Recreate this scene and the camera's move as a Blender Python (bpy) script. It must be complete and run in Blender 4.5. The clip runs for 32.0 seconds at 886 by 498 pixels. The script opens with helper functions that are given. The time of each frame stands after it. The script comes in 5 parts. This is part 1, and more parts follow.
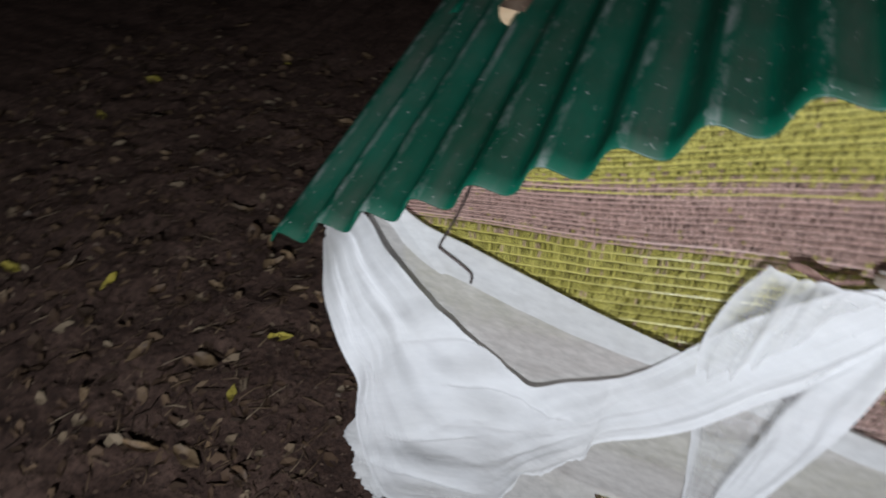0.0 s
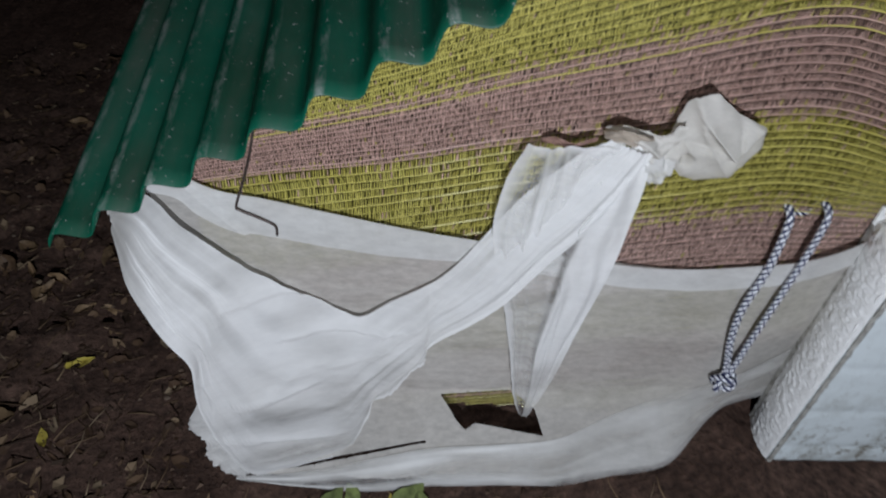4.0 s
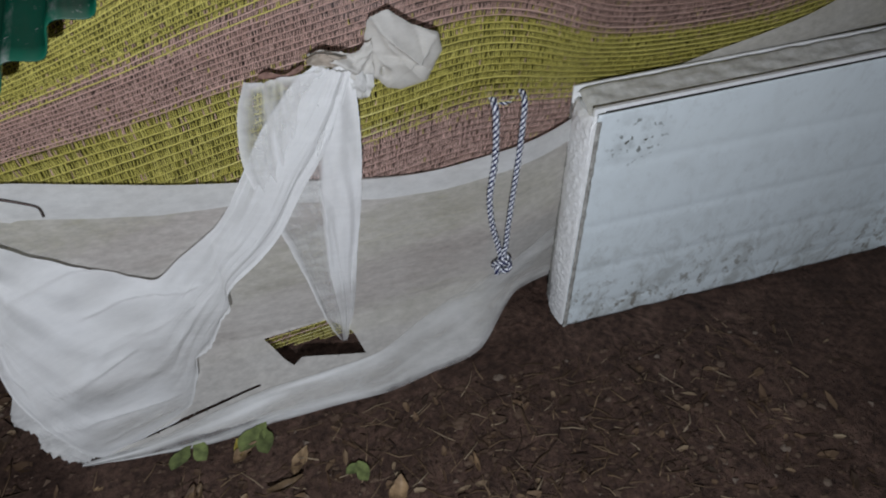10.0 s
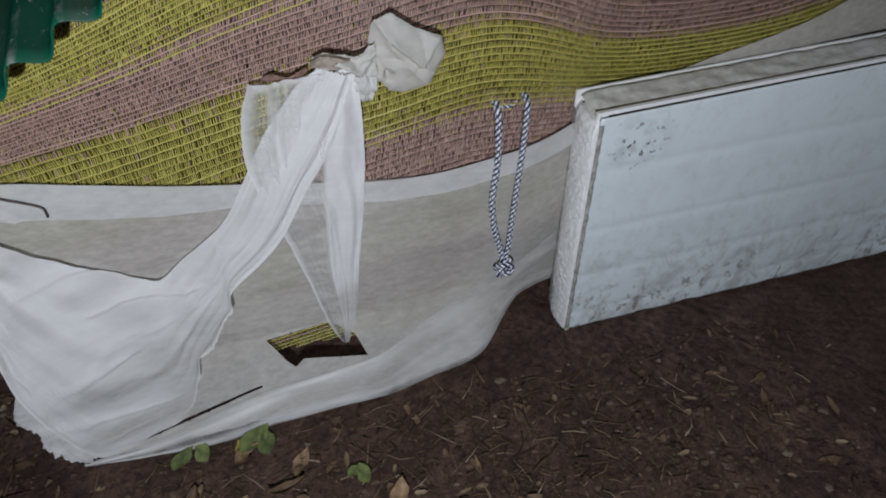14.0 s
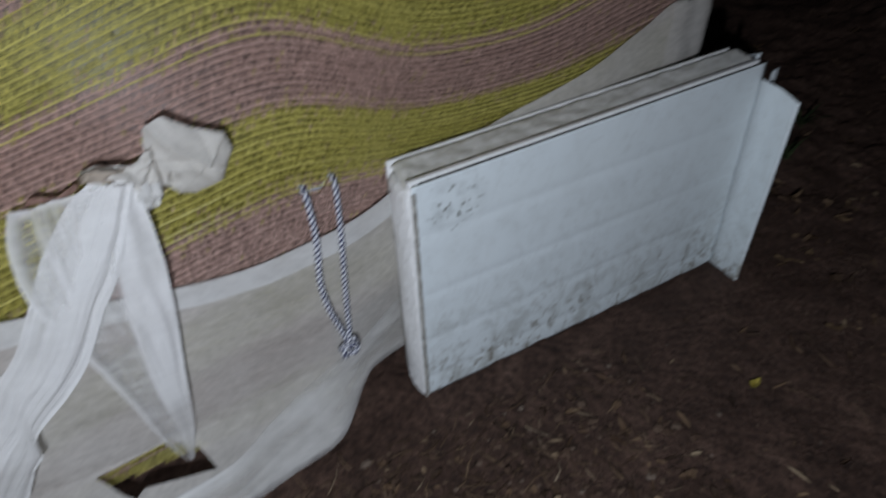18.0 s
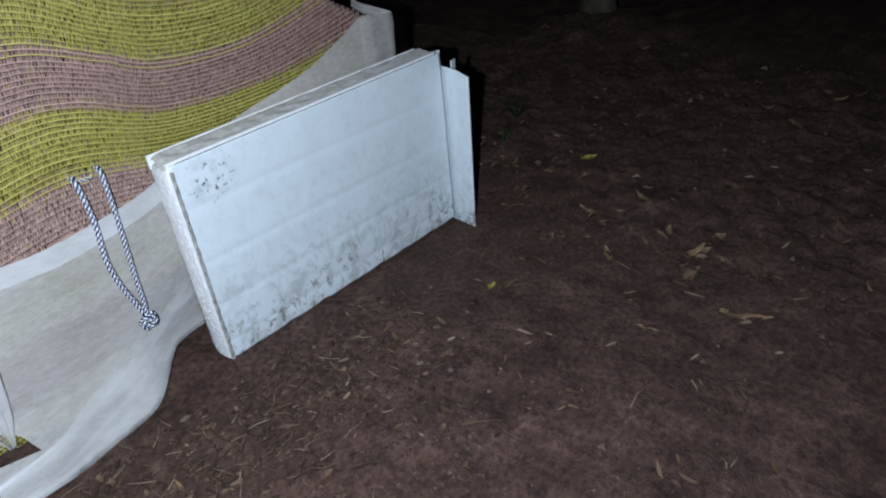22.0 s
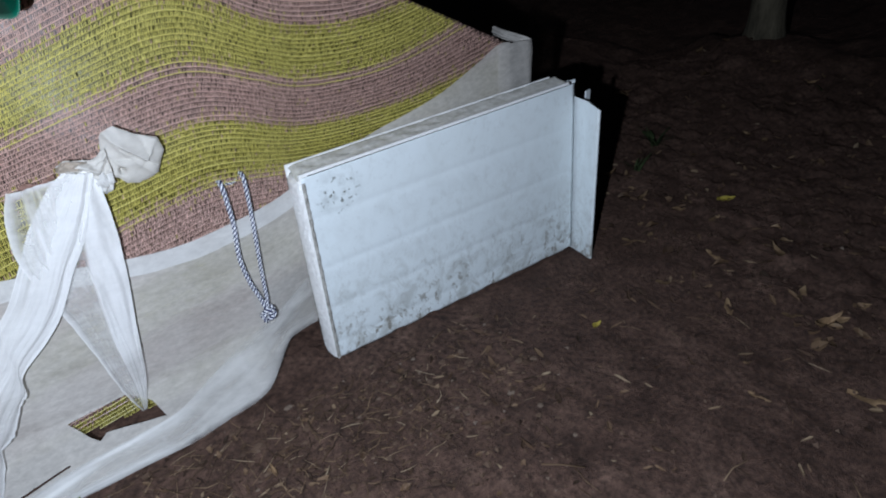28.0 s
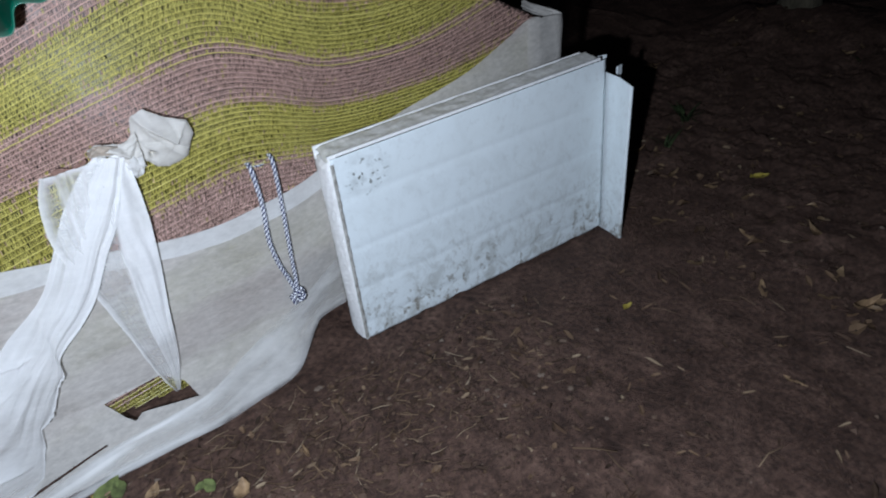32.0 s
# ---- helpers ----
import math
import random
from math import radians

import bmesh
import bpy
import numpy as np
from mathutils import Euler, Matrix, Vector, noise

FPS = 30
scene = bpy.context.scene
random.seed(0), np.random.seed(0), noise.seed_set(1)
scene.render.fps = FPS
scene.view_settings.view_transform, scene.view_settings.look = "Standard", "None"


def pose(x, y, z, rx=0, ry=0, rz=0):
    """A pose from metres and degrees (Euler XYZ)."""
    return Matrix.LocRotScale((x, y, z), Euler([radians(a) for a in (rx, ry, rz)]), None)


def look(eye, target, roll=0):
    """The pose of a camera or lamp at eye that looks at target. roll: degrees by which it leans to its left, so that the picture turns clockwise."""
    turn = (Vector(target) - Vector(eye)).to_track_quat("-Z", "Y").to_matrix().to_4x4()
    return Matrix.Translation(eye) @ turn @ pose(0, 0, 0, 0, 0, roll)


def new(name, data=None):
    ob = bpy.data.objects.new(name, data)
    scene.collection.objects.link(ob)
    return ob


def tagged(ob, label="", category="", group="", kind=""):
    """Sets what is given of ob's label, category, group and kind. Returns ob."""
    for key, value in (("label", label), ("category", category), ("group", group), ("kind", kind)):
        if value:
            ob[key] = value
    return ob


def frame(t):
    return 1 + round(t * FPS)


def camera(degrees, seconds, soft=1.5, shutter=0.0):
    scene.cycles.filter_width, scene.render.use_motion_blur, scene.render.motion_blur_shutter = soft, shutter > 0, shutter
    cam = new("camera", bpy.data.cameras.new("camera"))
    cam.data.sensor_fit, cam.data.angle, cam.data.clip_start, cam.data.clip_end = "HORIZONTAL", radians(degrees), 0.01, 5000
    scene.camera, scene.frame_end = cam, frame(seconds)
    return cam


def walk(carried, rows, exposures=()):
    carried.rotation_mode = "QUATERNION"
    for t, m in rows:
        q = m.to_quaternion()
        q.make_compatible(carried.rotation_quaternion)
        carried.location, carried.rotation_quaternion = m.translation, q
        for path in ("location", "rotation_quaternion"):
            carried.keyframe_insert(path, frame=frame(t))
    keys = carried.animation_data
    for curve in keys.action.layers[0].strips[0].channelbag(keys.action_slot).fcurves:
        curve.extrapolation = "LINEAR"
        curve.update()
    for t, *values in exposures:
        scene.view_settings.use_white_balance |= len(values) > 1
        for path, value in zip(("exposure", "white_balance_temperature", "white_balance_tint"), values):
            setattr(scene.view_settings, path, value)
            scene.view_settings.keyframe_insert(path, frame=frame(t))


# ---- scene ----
cam = camera(70.4, 32.0, soft=1.9, shutter=0.4)
PATH = [
    (0, (-0.544, -0.431, 0.886), (-1.131, 0.953, -0.432), 2.3),
    (0.5, (-0.563, -0.449, 0.882), (-0.771, 1.029, -0.449), -0.7),
    (1, (-0.557, -0.455, 0.891), (-0.567, 1.073, -0.4), 1.0),
    (1.5, (-0.559, -0.454, 0.892), (-0.608, 1.093, -0.376), 2.1),
    (2, (-0.555, -0.456, 0.884), (-0.577, 1.092, -0.383), 2.6),
    (2.5, (-0.547, -0.445, 0.888), (-0.505, 1.09, -0.393), 2.8),
    (3, (-0.547, -0.45, 0.888), (-0.504, 1.087, -0.391), 3.7),
    (3.5, (-0.546, -0.459, 0.888), (-0.524, 1.007, -0.472), 3.2),
    (4, (-0.55, -0.483, 0.884), (-0.472, 0.968, -0.49), 4.1),
    (4.5, (-0.545, -0.553, 0.865), (-0.388, 0.799, -0.6), 3.0),
    (6.5, (-0.424, -0.672, 0.895), (-0.331, 0.782, -0.475), -4.6),
    (7, (-0.466, -0.657, 0.898), (-0.531, 0.783, -0.488), -2.0),
    (7.5, (-0.456, -0.643, 0.891), (-0.353, 0.782, -0.509), -0.8),
    (8, (-0.433, -0.631, 0.891), (-0.043, 0.752, -0.5), 0.7),
    (8.5, (-0.409, -0.639, 0.891), (0.096, 0.721, -0.485), 0.7),
    (9, (-0.408, -0.649, 0.891), (0.034, 0.749, -0.469), -0.4),
    (9.5, (-0.414, -0.643, 0.895), (-0.054, 0.758, -0.486), -0.5),
    (10, (-0.409, -0.639, 0.892), (-0.007, 0.747, -0.493), -0.1),
    (10.5, (-0.408, -0.638, 0.891), (0.035, 0.732, -0.496), -0.1),
    (11, (-0.41, -0.635, 0.89), (0.013, 0.744, -0.496), 0.1),
    (11.5, (-0.405, -0.631, 0.891), (0.04, 0.73, -0.506), 0.5),
    (12, (-0.405, -0.631, 0.888), (0.059, 0.718, -0.514), 0.5),
    (12.5, (-0.409, -0.632, 0.897), (-0.021, 0.78, -0.465), 0.3),
    (13, (-0.415, -0.632, 0.894), (-0.062, 0.784, -0.473), 0.2),
    (13.5, (-0.413, -0.635, 0.892), (-0.034, 0.768, -0.482), 0.4),
    (14, (-0.409, -0.641, 0.893), (-0.013, 0.754, -0.485), 0.0),
    (14.5, (-0.41, -0.644, 0.896), (0.004, 0.746, -0.481), -0.5),
    (16.5, (-0.382, -0.649, 0.888), (0.085, 0.73, -0.483), -0.5),
    (17, (-0.374, -0.649, 0.902), (0.134, 0.723, -0.461), 0.8),
    (17.5, (-0.37, -0.647, 0.891), (0.155, 0.729, -0.462), -1.5),
    (18, (-0.315, -0.641, 0.905), (0.444, 0.723, -0.345), -0.9),
    (18.5, (-0.295, -0.65, 0.944), (0.739, 0.741, -0.054), -1.5),
    (19, (-0.275, -0.659, 0.964), (0.689, 0.764, -0.058), -0.9),
    (19.5, (-0.326, -0.678, 0.94), (0.659, 0.728, -0.086), -0.1),
    (20, (-0.347, -0.732, 0.942), (0.663, 0.597, -0.16), -0.6),
    (20.5, (-0.332, -0.828, 0.92), (0.558, 0.644, -0.101), -3.4),
    (21, (-0.306, -0.923, 0.891), (0.67, 0.435, -0.207), -4.1),
    (21.5, (-0.334, -0.99, 0.893), (0.857, 0.231, -0.151), -4.7),
    (22, (-0.415, -1.02, 0.862), (0.816, 0.146, -0.2), -4.0),
    (22.5, (-0.392, -1.05, 0.871), (0.584, 0.338, -0.187), -4.2),
    (23, (-0.409, -1.019, 0.897), (0.264, 0.54, -0.16), -5.8),
    (23.5, (-0.421, -1.006, 0.893), (0.274, 0.538, -0.172), -5.0),
    (24, (-0.407, -1.024, 0.887), (0.415, 0.455, -0.18), -4.0),
    (24.5, (-0.398, -1.021, 0.908), (0.442, 0.428, -0.185), -3.8),
    (25, (-0.402, -1.032, 0.889), (0.469, 0.414, -0.183), -3.6),
    (25.5, (-0.395, -1.033, 0.898), (0.518, 0.421, -0.127), -3.7),
    (27.5, (-0.376, -1.038, 0.915), (0.597, 0.385, -0.099), -3.5),
    (28, (-0.375, -1.04, 0.918), (0.555, 0.395, -0.119), -3.8),
    (28.5, (-0.371, -1.036, 0.925), (0.579, 0.372, -0.131), -3.7),
    (29, (-0.372, -1.042, 0.92), (0.565, 0.371, -0.141), -3.6),
    (29.5, (-0.377, -1.04, 0.92), (0.554, 0.375, -0.143), -3.6),
    (30, (-0.37, -1.045, 0.918), (0.556, 0.378, -0.139), -3.9),
    (30.5, (-0.366, -1.045, 0.922), (0.531, 0.393, -0.141), -4.1),
    (31, (-0.366, -1.041, 0.92), (0.534, 0.399, -0.136), -3.7),
    (31.5, (-0.37, -1.036, 0.916), (0.526, 0.4, -0.15), -3.9),
    (32, (-0.38, -1.013, 0.925), (0.47, 0.422, -0.177), -5.1),
]
EXPOSURES = [(0, 0.25, 6500, 10), (1, 0.2, 6500, 10), (4.5, -0.13, 6450, 10), (7, -0.2, 6350, 10), (8, -0.2, 6400, 10), (9, -0.28, 6550, 10), (17, -0.3, 6450, 10), (18, -0.3, 6350, 10), (19, 0.06, 6300, 10), (20, 0.12, 6300, 9), (21, 0.02, 6150, 9), (22, 0.5, 5850, 7), (23, 0.37, 5900, 8), (32, 0.37, 6000, 9)]
walk(cam, [(t, look(eye, target, roll)) for t, eye, target, roll in PATH], EXPOSURES)

# ---- light: a night scene lit by one hand torch held beside the camera ----
world = bpy.data.worlds.new("night")
world.use_nodes = True
scene.world = world
world.node_tree.nodes["Background"].inputs[0].default_value = (0.25, 0.3, 0.4, 1)
world.node_tree.nodes["Background"].inputs[1].default_value = 0.012

TORCH = (-0.50, -0.98, 0.86)
torch_data = bpy.data.lights.new("torch", "POINT")
torch_data.energy, torch_data.color = 47, (0.90, 0.96, 1.07)
torch_data.shadow_soft_size = 0.01
torch = new("torch", torch_data)
torch.matrix_world = look(TORCH, (0.0, 0.15, 0.15))


# ---- materials ----
class Mat:
    """A node material round one Principled shader, with small helpers."""

    def __init__(self, name, color=(0.5, 0.5, 0.5), rough=0.7, metal=0.0, spec=0.4):
        self.m = bpy.data.materials.new(name)
        self.m.use_nodes = True
        self.t = self.m.node_tree
        self.n, self.l = self.t.nodes, self.t.links
        self.p = self.n["Principled BSDF"]
        self.out = self.n["Material Output"]
        self.p.inputs["Base Color"].default_value = (*color, 1)
        self.p.inputs["Roughness"].default_value = rough
        self.p.inputs["Metallic"].default_value = metal
        self.p.inputs["Specular IOR Level"].default_value = spec
        self.co = self.n.new("ShaderNodeTexCoord").outputs["Object"]

    def link(self, a, b):
        self.l.new(a, b)

    def noise(self, scale, detail=6, rough=0.6, stretch=(1, 1, 1), distort=0.0):
        mp = self.n.new("ShaderNodeMapping")
        mp.inputs["Scale"].default_value = stretch
        self.link(self.co, mp.inputs["Vector"])
        x = self.n.new("ShaderNodeTexNoise")
        x.inputs["Scale"].default_value, x.inputs["Detail"].default_value = scale, detail
        x.inputs["Roughness"].default_value, x.inputs["Distortion"].default_value = rough, distort
        self.link(mp.outputs[0], x.inputs["Vector"])
        return x.outputs["Fac"]

    def ramp(self, fac, *stops):
        r = self.n.new("ShaderNodeValToRGB")
        e = r.color_ramp.elements
        while len(e) < len(stops):
            e.new(0.5)
        for k, (pos, col) in zip(e, stops):
            k.position, k.color = pos, (*(col if isinstance(col, tuple) else (col,) * 3), 1)
        self.link(fac, r.inputs[0])
        return r.outputs[0]

    def mix(self, fac, a, b, kind="MIX"):
        x = self.n.new("ShaderNodeMix")
        x.data_type, x.blend_type = "RGBA", kind
        for sock, v in ((x.inputs[0], fac), (x.inputs[6], a), (x.inputs[7], b)):
            if isinstance(v, (int, float)):
                sock.default_value = v
            elif isinstance(v, tuple):
                sock.default_value = (*v, 1)
            else:
                self.link(v, sock)
        return x.outputs[2]

    def color(self, c):
        self.link(c, self.p.inputs["Base Color"])
        return self

    def rough(self, fac):
        self.link(fac, self.p.inputs["Roughness"])
        return self

    def bump(self, fac, strength=0.4, dist=0.003):
        b = self.n.new("ShaderNodeBump")
        b.inputs["Strength"].default_value, b.inputs["Distance"].default_value = strength, dist
        self.link(fac, b.inputs["Height"])
        self.link(b.outputs[0], self.p.inputs["Normal"])
        return self

    def random(self):
        return self.n.new("ShaderNodeObjectInfo").outputs["Random"]

    def island(self):
        return self.n.new("ShaderNodeNewGeometry").outputs["Random Per Island"]

    def attribute(self, name):
        a = self.n.new("ShaderNodeAttribute")
        a.attribute_name = name
        return a.outputs["Fac"]

    def sheer(self, clear, through_light, color=(0.8, 0.8, 0.8)):
        """Mix in light passing through the cloth, and open pores."""
        tr = self.n.new("ShaderNodeBsdfTranslucent")
        tr.inputs[0].default_value = (*color, 1)
        op = self.n.new("ShaderNodeBsdfTransparent")
        a, b = self.n.new("ShaderNodeMixShader"), self.n.new("ShaderNodeMixShader")
        a.inputs[0].default_value = through_light
        self.link(self.p.outputs[0], a.inputs[1])
        self.link(tr.outputs[0], a.inputs[2])
        if isinstance(clear, (int, float)):
            b.inputs[0].default_value = clear
        else:
            self.link(clear, b.inputs[0])
        self.link(a.outputs[0], b.inputs[1])
        self.link(op.outputs[0], b.inputs[2])
        self.link(b.outputs[0], self.out.inputs[0])
        return self


def soil_material():
    m = Mat("soil", rough=0.9, spec=0.2)
    m.p.inputs["Diffuse Roughness"].default_value = 1.0
    big, mid, fine = m.noise(1.6, 5), m.noise(9, 8, 0.65), m.noise(70, 8, 0.7)
    base = m.ramp(mid, (0.3, (0.034, 0.0195, 0.0145)), (0.55, (0.098, 0.060, 0.046)), (0.75, (0.180, 0.117, 0.090)))
    base = m.mix(m.ramp(big, (0.35, 0.0), (0.7, 0.6)), base, (0.092, 0.057, 0.044))
    grain = m.ramp(fine, (0.35, (0.42, 0.42, 0.42)), (0.7, (1.5, 1.45, 1.4)))
    m.color(m.mix(1.0, base, grain, "MULTIPLY"))
    m.rough(m.ramp(mid, (0.3, 0.6), (0.6, 0.9)))
    m.bump(m.mix(0.3, m.mix(0.45, m.noise(34, 9, 0.72), m.noise(13, 6, 0.6)), fine), 1.0, 0.030)
    return m.m


def net_material(name, lo, hi):
    m = Mat(name, rough=0.34, spec=0.6)
    f = m.mix(0.5, m.island(), m.random()) if "row" in name else m.island()
    m.color(m.mix(f, lo, hi))
    m.sheer(0.0, 0.22, hi)
    return m.m


def fleece_material(name, tint, clear, dirt):
    m = Mat(name, rough=0.9, spec=0.15)
    cloud, fibre, fine = m.noise(5, 6), m.noise(55, 6, 0.7, (1, 1, 2.2)), m.noise(420, 3)
    col = m.mix(m.ramp(cloud, (0.38, 0.0), (0.72, dirt)), tint, (0.5, 0.46, 0.4))
    col = m.mix(1.0, col, m.ramp(fibre, (0.3, 0.92), (0.7, 1.03)), "MULTIPLY")
    m.color(col)
    m.bump(m.mix(0.5, fibre, fine), 0.18, 0.001)
    thick = m.mix(0.5, m.ramp(fibre, (0.32, clear * 1.6), (0.68, clear * 0.4)), m.ramp(m.noise(3.5, 5), (0.35, clear * 0.3), (0.7, clear * 2.2)))
    m.sheer(thick, 0.18, tint)
    return m.m


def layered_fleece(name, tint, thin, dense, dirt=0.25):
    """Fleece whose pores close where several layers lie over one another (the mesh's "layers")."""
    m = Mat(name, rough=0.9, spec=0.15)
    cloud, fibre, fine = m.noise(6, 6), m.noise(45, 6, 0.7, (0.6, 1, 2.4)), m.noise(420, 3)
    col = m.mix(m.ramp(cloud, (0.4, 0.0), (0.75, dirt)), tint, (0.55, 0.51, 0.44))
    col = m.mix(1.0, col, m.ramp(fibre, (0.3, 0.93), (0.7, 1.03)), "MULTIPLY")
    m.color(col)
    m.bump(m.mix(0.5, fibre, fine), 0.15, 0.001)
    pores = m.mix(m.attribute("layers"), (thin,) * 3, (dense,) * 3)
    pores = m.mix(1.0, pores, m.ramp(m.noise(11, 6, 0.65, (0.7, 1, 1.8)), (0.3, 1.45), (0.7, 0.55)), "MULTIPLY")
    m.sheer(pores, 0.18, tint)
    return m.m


def paint_material():
    """White coated steel with dirt splashed up from the ground and mould spots."""
    m = Mat("white_coated_steel", rough=0.42, spec=0.45)
    sep = m.n.new("ShaderNodeSeparateXYZ")
    m.link(m.co, sep.inputs[0])
    cloud, spots, fine = m.noise(7, 6), m.noise(60, 9, 0.72, (1, 1, 0.7)), m.noise(130, 7, 0.7)
    low = m.ramp(sep.outputs[2], (0.0, 1.0), (0.045, 0.85), (0.10, 0.35), (0.20, 0.10))
    speck = m.mix(1.0, m.ramp(spots, (0.525, 0.0), (0.585, 1.0)), m.ramp(m.noise(13, 6), (0.41, 0.0), (0.55, 1.0)), "MULTIPLY")
    dirt = m.mix(1.0, low, speck, "MULTIPLY")
    wash = m.mix(1.0, m.ramp(sep.outputs[2], (0.0, 1.0), (0.09, 0.70), (0.20, 0.24), (0.40, 0.10)), m.ramp(m.noise(24, 9, 0.68, (1, 1, 0.75), 0.8), (0.46, 0.0), (0.62, 0.7)), "MULTIPLY")
    haze = m.ramp(cloud, (0.4, 0.0), (0.75, 0.3))
    col = m.mix(haze, (0.78, 0.85, 0.87), (0.67, 0.72, 0.71))
    col = m.mix(wash, col, (0.40, 0.41, 0.38))
    col = m.mix(dirt, col, (0.24, 0.22, 0.18))
    col = m.mix(m.ramp(fine, (0.70, 0.0), (0.74, 0.8)), col, (0.12, 0.10, 0.08))
    # one mouldy patch near an upper corner
    near = m.n.new("ShaderNodeVectorMath")
    near.operation = "DISTANCE"
    near.inputs[1].default_value = (0.075, 0.0, 0.385)
    m.link(m.co, near.inputs[0])
    patch = m.mix(1.0, m.ramp(near.outputs["Value"], (0.012, 1.0), (0.060, 0.0)), m.mix(0.5, m.ramp(m.noise(34, 5, 0.6), (0.45, 0.0), (0.68, 0.9)), m.ramp(m.noise(95, 3, 0.5), (0.60, 0.0), (0.65, 2.0))), "MULTIPLY")
    col = m.mix(patch, col, (0.10, 0.10, 0.075))
    m.color(col)
    m.rough(m.ramp(cloud, (0.3, 0.34), (0.7, 0.55)))
    m.bump(m.noise(28, 4), 0.06, 0.002)
    return m.m


def simple(name, a, b, scale=30, rough=0.7, metal=0.0, bump=0.3, dist=0.002, spec=0.4, stretch=(1, 1, 1)):
    m = Mat(name, rough=rough, metal=metal, spec=spec)
    f = m.noise(scale, 7, 0.65, stretch)
    m.color(m.ramp(f, (0.32, a), (0.68, b)))
    m.bump(f, bump, dist)
    return m.m


def roof_material():
    """Translucent green sheet: highlights painted pale along the ridges, grey dirt down one flank of each corrugation.
    """
    m = Mat("green_fibreglass", rough=0.33, spec=0.5)
    streak, cloud, grit = m.noise(60, 8, 0.72, (1, 0.035, 1)), m.noise(6, 6), m.noise(160, 5, 0.7)
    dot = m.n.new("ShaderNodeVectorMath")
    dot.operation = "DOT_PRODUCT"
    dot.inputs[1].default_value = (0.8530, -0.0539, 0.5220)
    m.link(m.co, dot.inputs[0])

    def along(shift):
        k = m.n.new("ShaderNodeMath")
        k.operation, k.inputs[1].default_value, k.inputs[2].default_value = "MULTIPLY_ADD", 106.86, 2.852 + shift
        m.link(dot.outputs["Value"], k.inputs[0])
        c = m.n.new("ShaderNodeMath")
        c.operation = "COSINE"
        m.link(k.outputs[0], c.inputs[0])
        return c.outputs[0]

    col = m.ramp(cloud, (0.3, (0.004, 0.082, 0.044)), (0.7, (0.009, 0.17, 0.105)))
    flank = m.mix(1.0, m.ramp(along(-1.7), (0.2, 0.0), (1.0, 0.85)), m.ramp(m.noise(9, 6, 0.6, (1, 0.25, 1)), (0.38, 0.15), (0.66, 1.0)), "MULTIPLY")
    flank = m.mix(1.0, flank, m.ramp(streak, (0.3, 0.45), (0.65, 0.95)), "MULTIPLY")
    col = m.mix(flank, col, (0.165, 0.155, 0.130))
    # broken pale highlight put into the colour along each crest
    ridge_glint = m.mix(1.0, m.ramp(along(-0.35), (0.86, 0.0), (0.99, 1.0)), m.ramp(m.noise(55, 7, 0.75, (0.8, 0.25, 0.8)), (0.46, 0.0), (0.66, 0.75)), "MULTIPLY")
    col = m.mix(ridge_glint, col, (0.42, 0.44, 0.41))
    col = m.mix(m.ramp(grit, (0.64, 0.0), (0.68, 0.9)), col, (0.55, 0.58, 0.54))
    m.color(col)
    m.rough(m.ramp(streak, (0.4, 0.28), (0.7, 0.6)))
    m.bump(grit, 0.15, 0.001)
    m.sheer(0.0, 0.30, (0.01, 0.34, 0.25))
    return m.m


def leaf_material(name, a, b):
    m = Mat(name, rough=0.6, spec=0.35)
    f = m.noise(60, 6)
    col = m.mix(m.ramp(f, (0.35, 0.0), (0.65, 1.0)), a, b)
    r = m.ramp(m.random(), (0.0, 0.6), (1.0, 1.25))
    m.color(m.mix(1.0, col, r, "MULTIPLY"))
    m.bump(f, 0.4, 0.001)
    return m.m


def litter_material(name, *stops):
    m = Mat(name, rough=0.75, spec=0.25)
    m.color(m.ramp(m.island(), *stops))
    return m.m


SOIL = soil_material()
YELLOW = net_material("olive_net_tape", (0.075, 0.066, 0.013), (0.25, 0.225, 0.045))
PINK = net_material("dusky_pink_net_tape", (0.09, 0.058, 0.047), (0.25, 0.16, 0.13))
YELLOW_ROW = net_material("yellow_row_yarn", (0.40, 0.34, 0.06), (0.90, 0.82, 0.26))
PINK_ROW = net_material("pink_row_yarn", (0.42, 0.25, 0.20), (0.90, 0.64, 0.55))
FLEECE_THIN = fleece_material("thin_fleece", (0.73, 0.70, 0.65), 0.29, 0.4)
SOILED = fleece_material("soiled_fleece", (0.74, 0.72, 0.67), 0.08, 0.45)
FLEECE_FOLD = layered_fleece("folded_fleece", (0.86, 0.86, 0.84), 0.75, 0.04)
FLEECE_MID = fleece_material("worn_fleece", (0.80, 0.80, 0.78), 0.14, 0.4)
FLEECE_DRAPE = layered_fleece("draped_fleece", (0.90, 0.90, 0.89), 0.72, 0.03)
FLEECE_SHEER = fleece_material("single_layer_fleece", (0.85, 0.85, 0.83), 0.24, 0.3)
PUCKER = simple("puckered_net", (0.14, 0.075, 0.055), (0.34, 0.21, 0.17), 90, 0.8)
STAINED = fleece_material("stained_fleece", (0.50, 0.42, 0.34), 0.08, 0.8)
PAINT = paint_material()
FOAM = simple("foam_core", (0.82, 0.82, 0.80), (0.95, 0.95, 0.94), 90, 0.95, bump=0.5, dist=0.0015)
GRIME = simple("grimy_foam_top", (0.50, 0.49, 0.43), (0.80, 0.79, 0.75), 55, 0.95, bump=0.6, dist=0.003)
EDGE = simple("grimy_edge", (0.16, 0.15, 0.13), (0.55, 0.54, 0.50), 90, 0.9, bump=0.6)
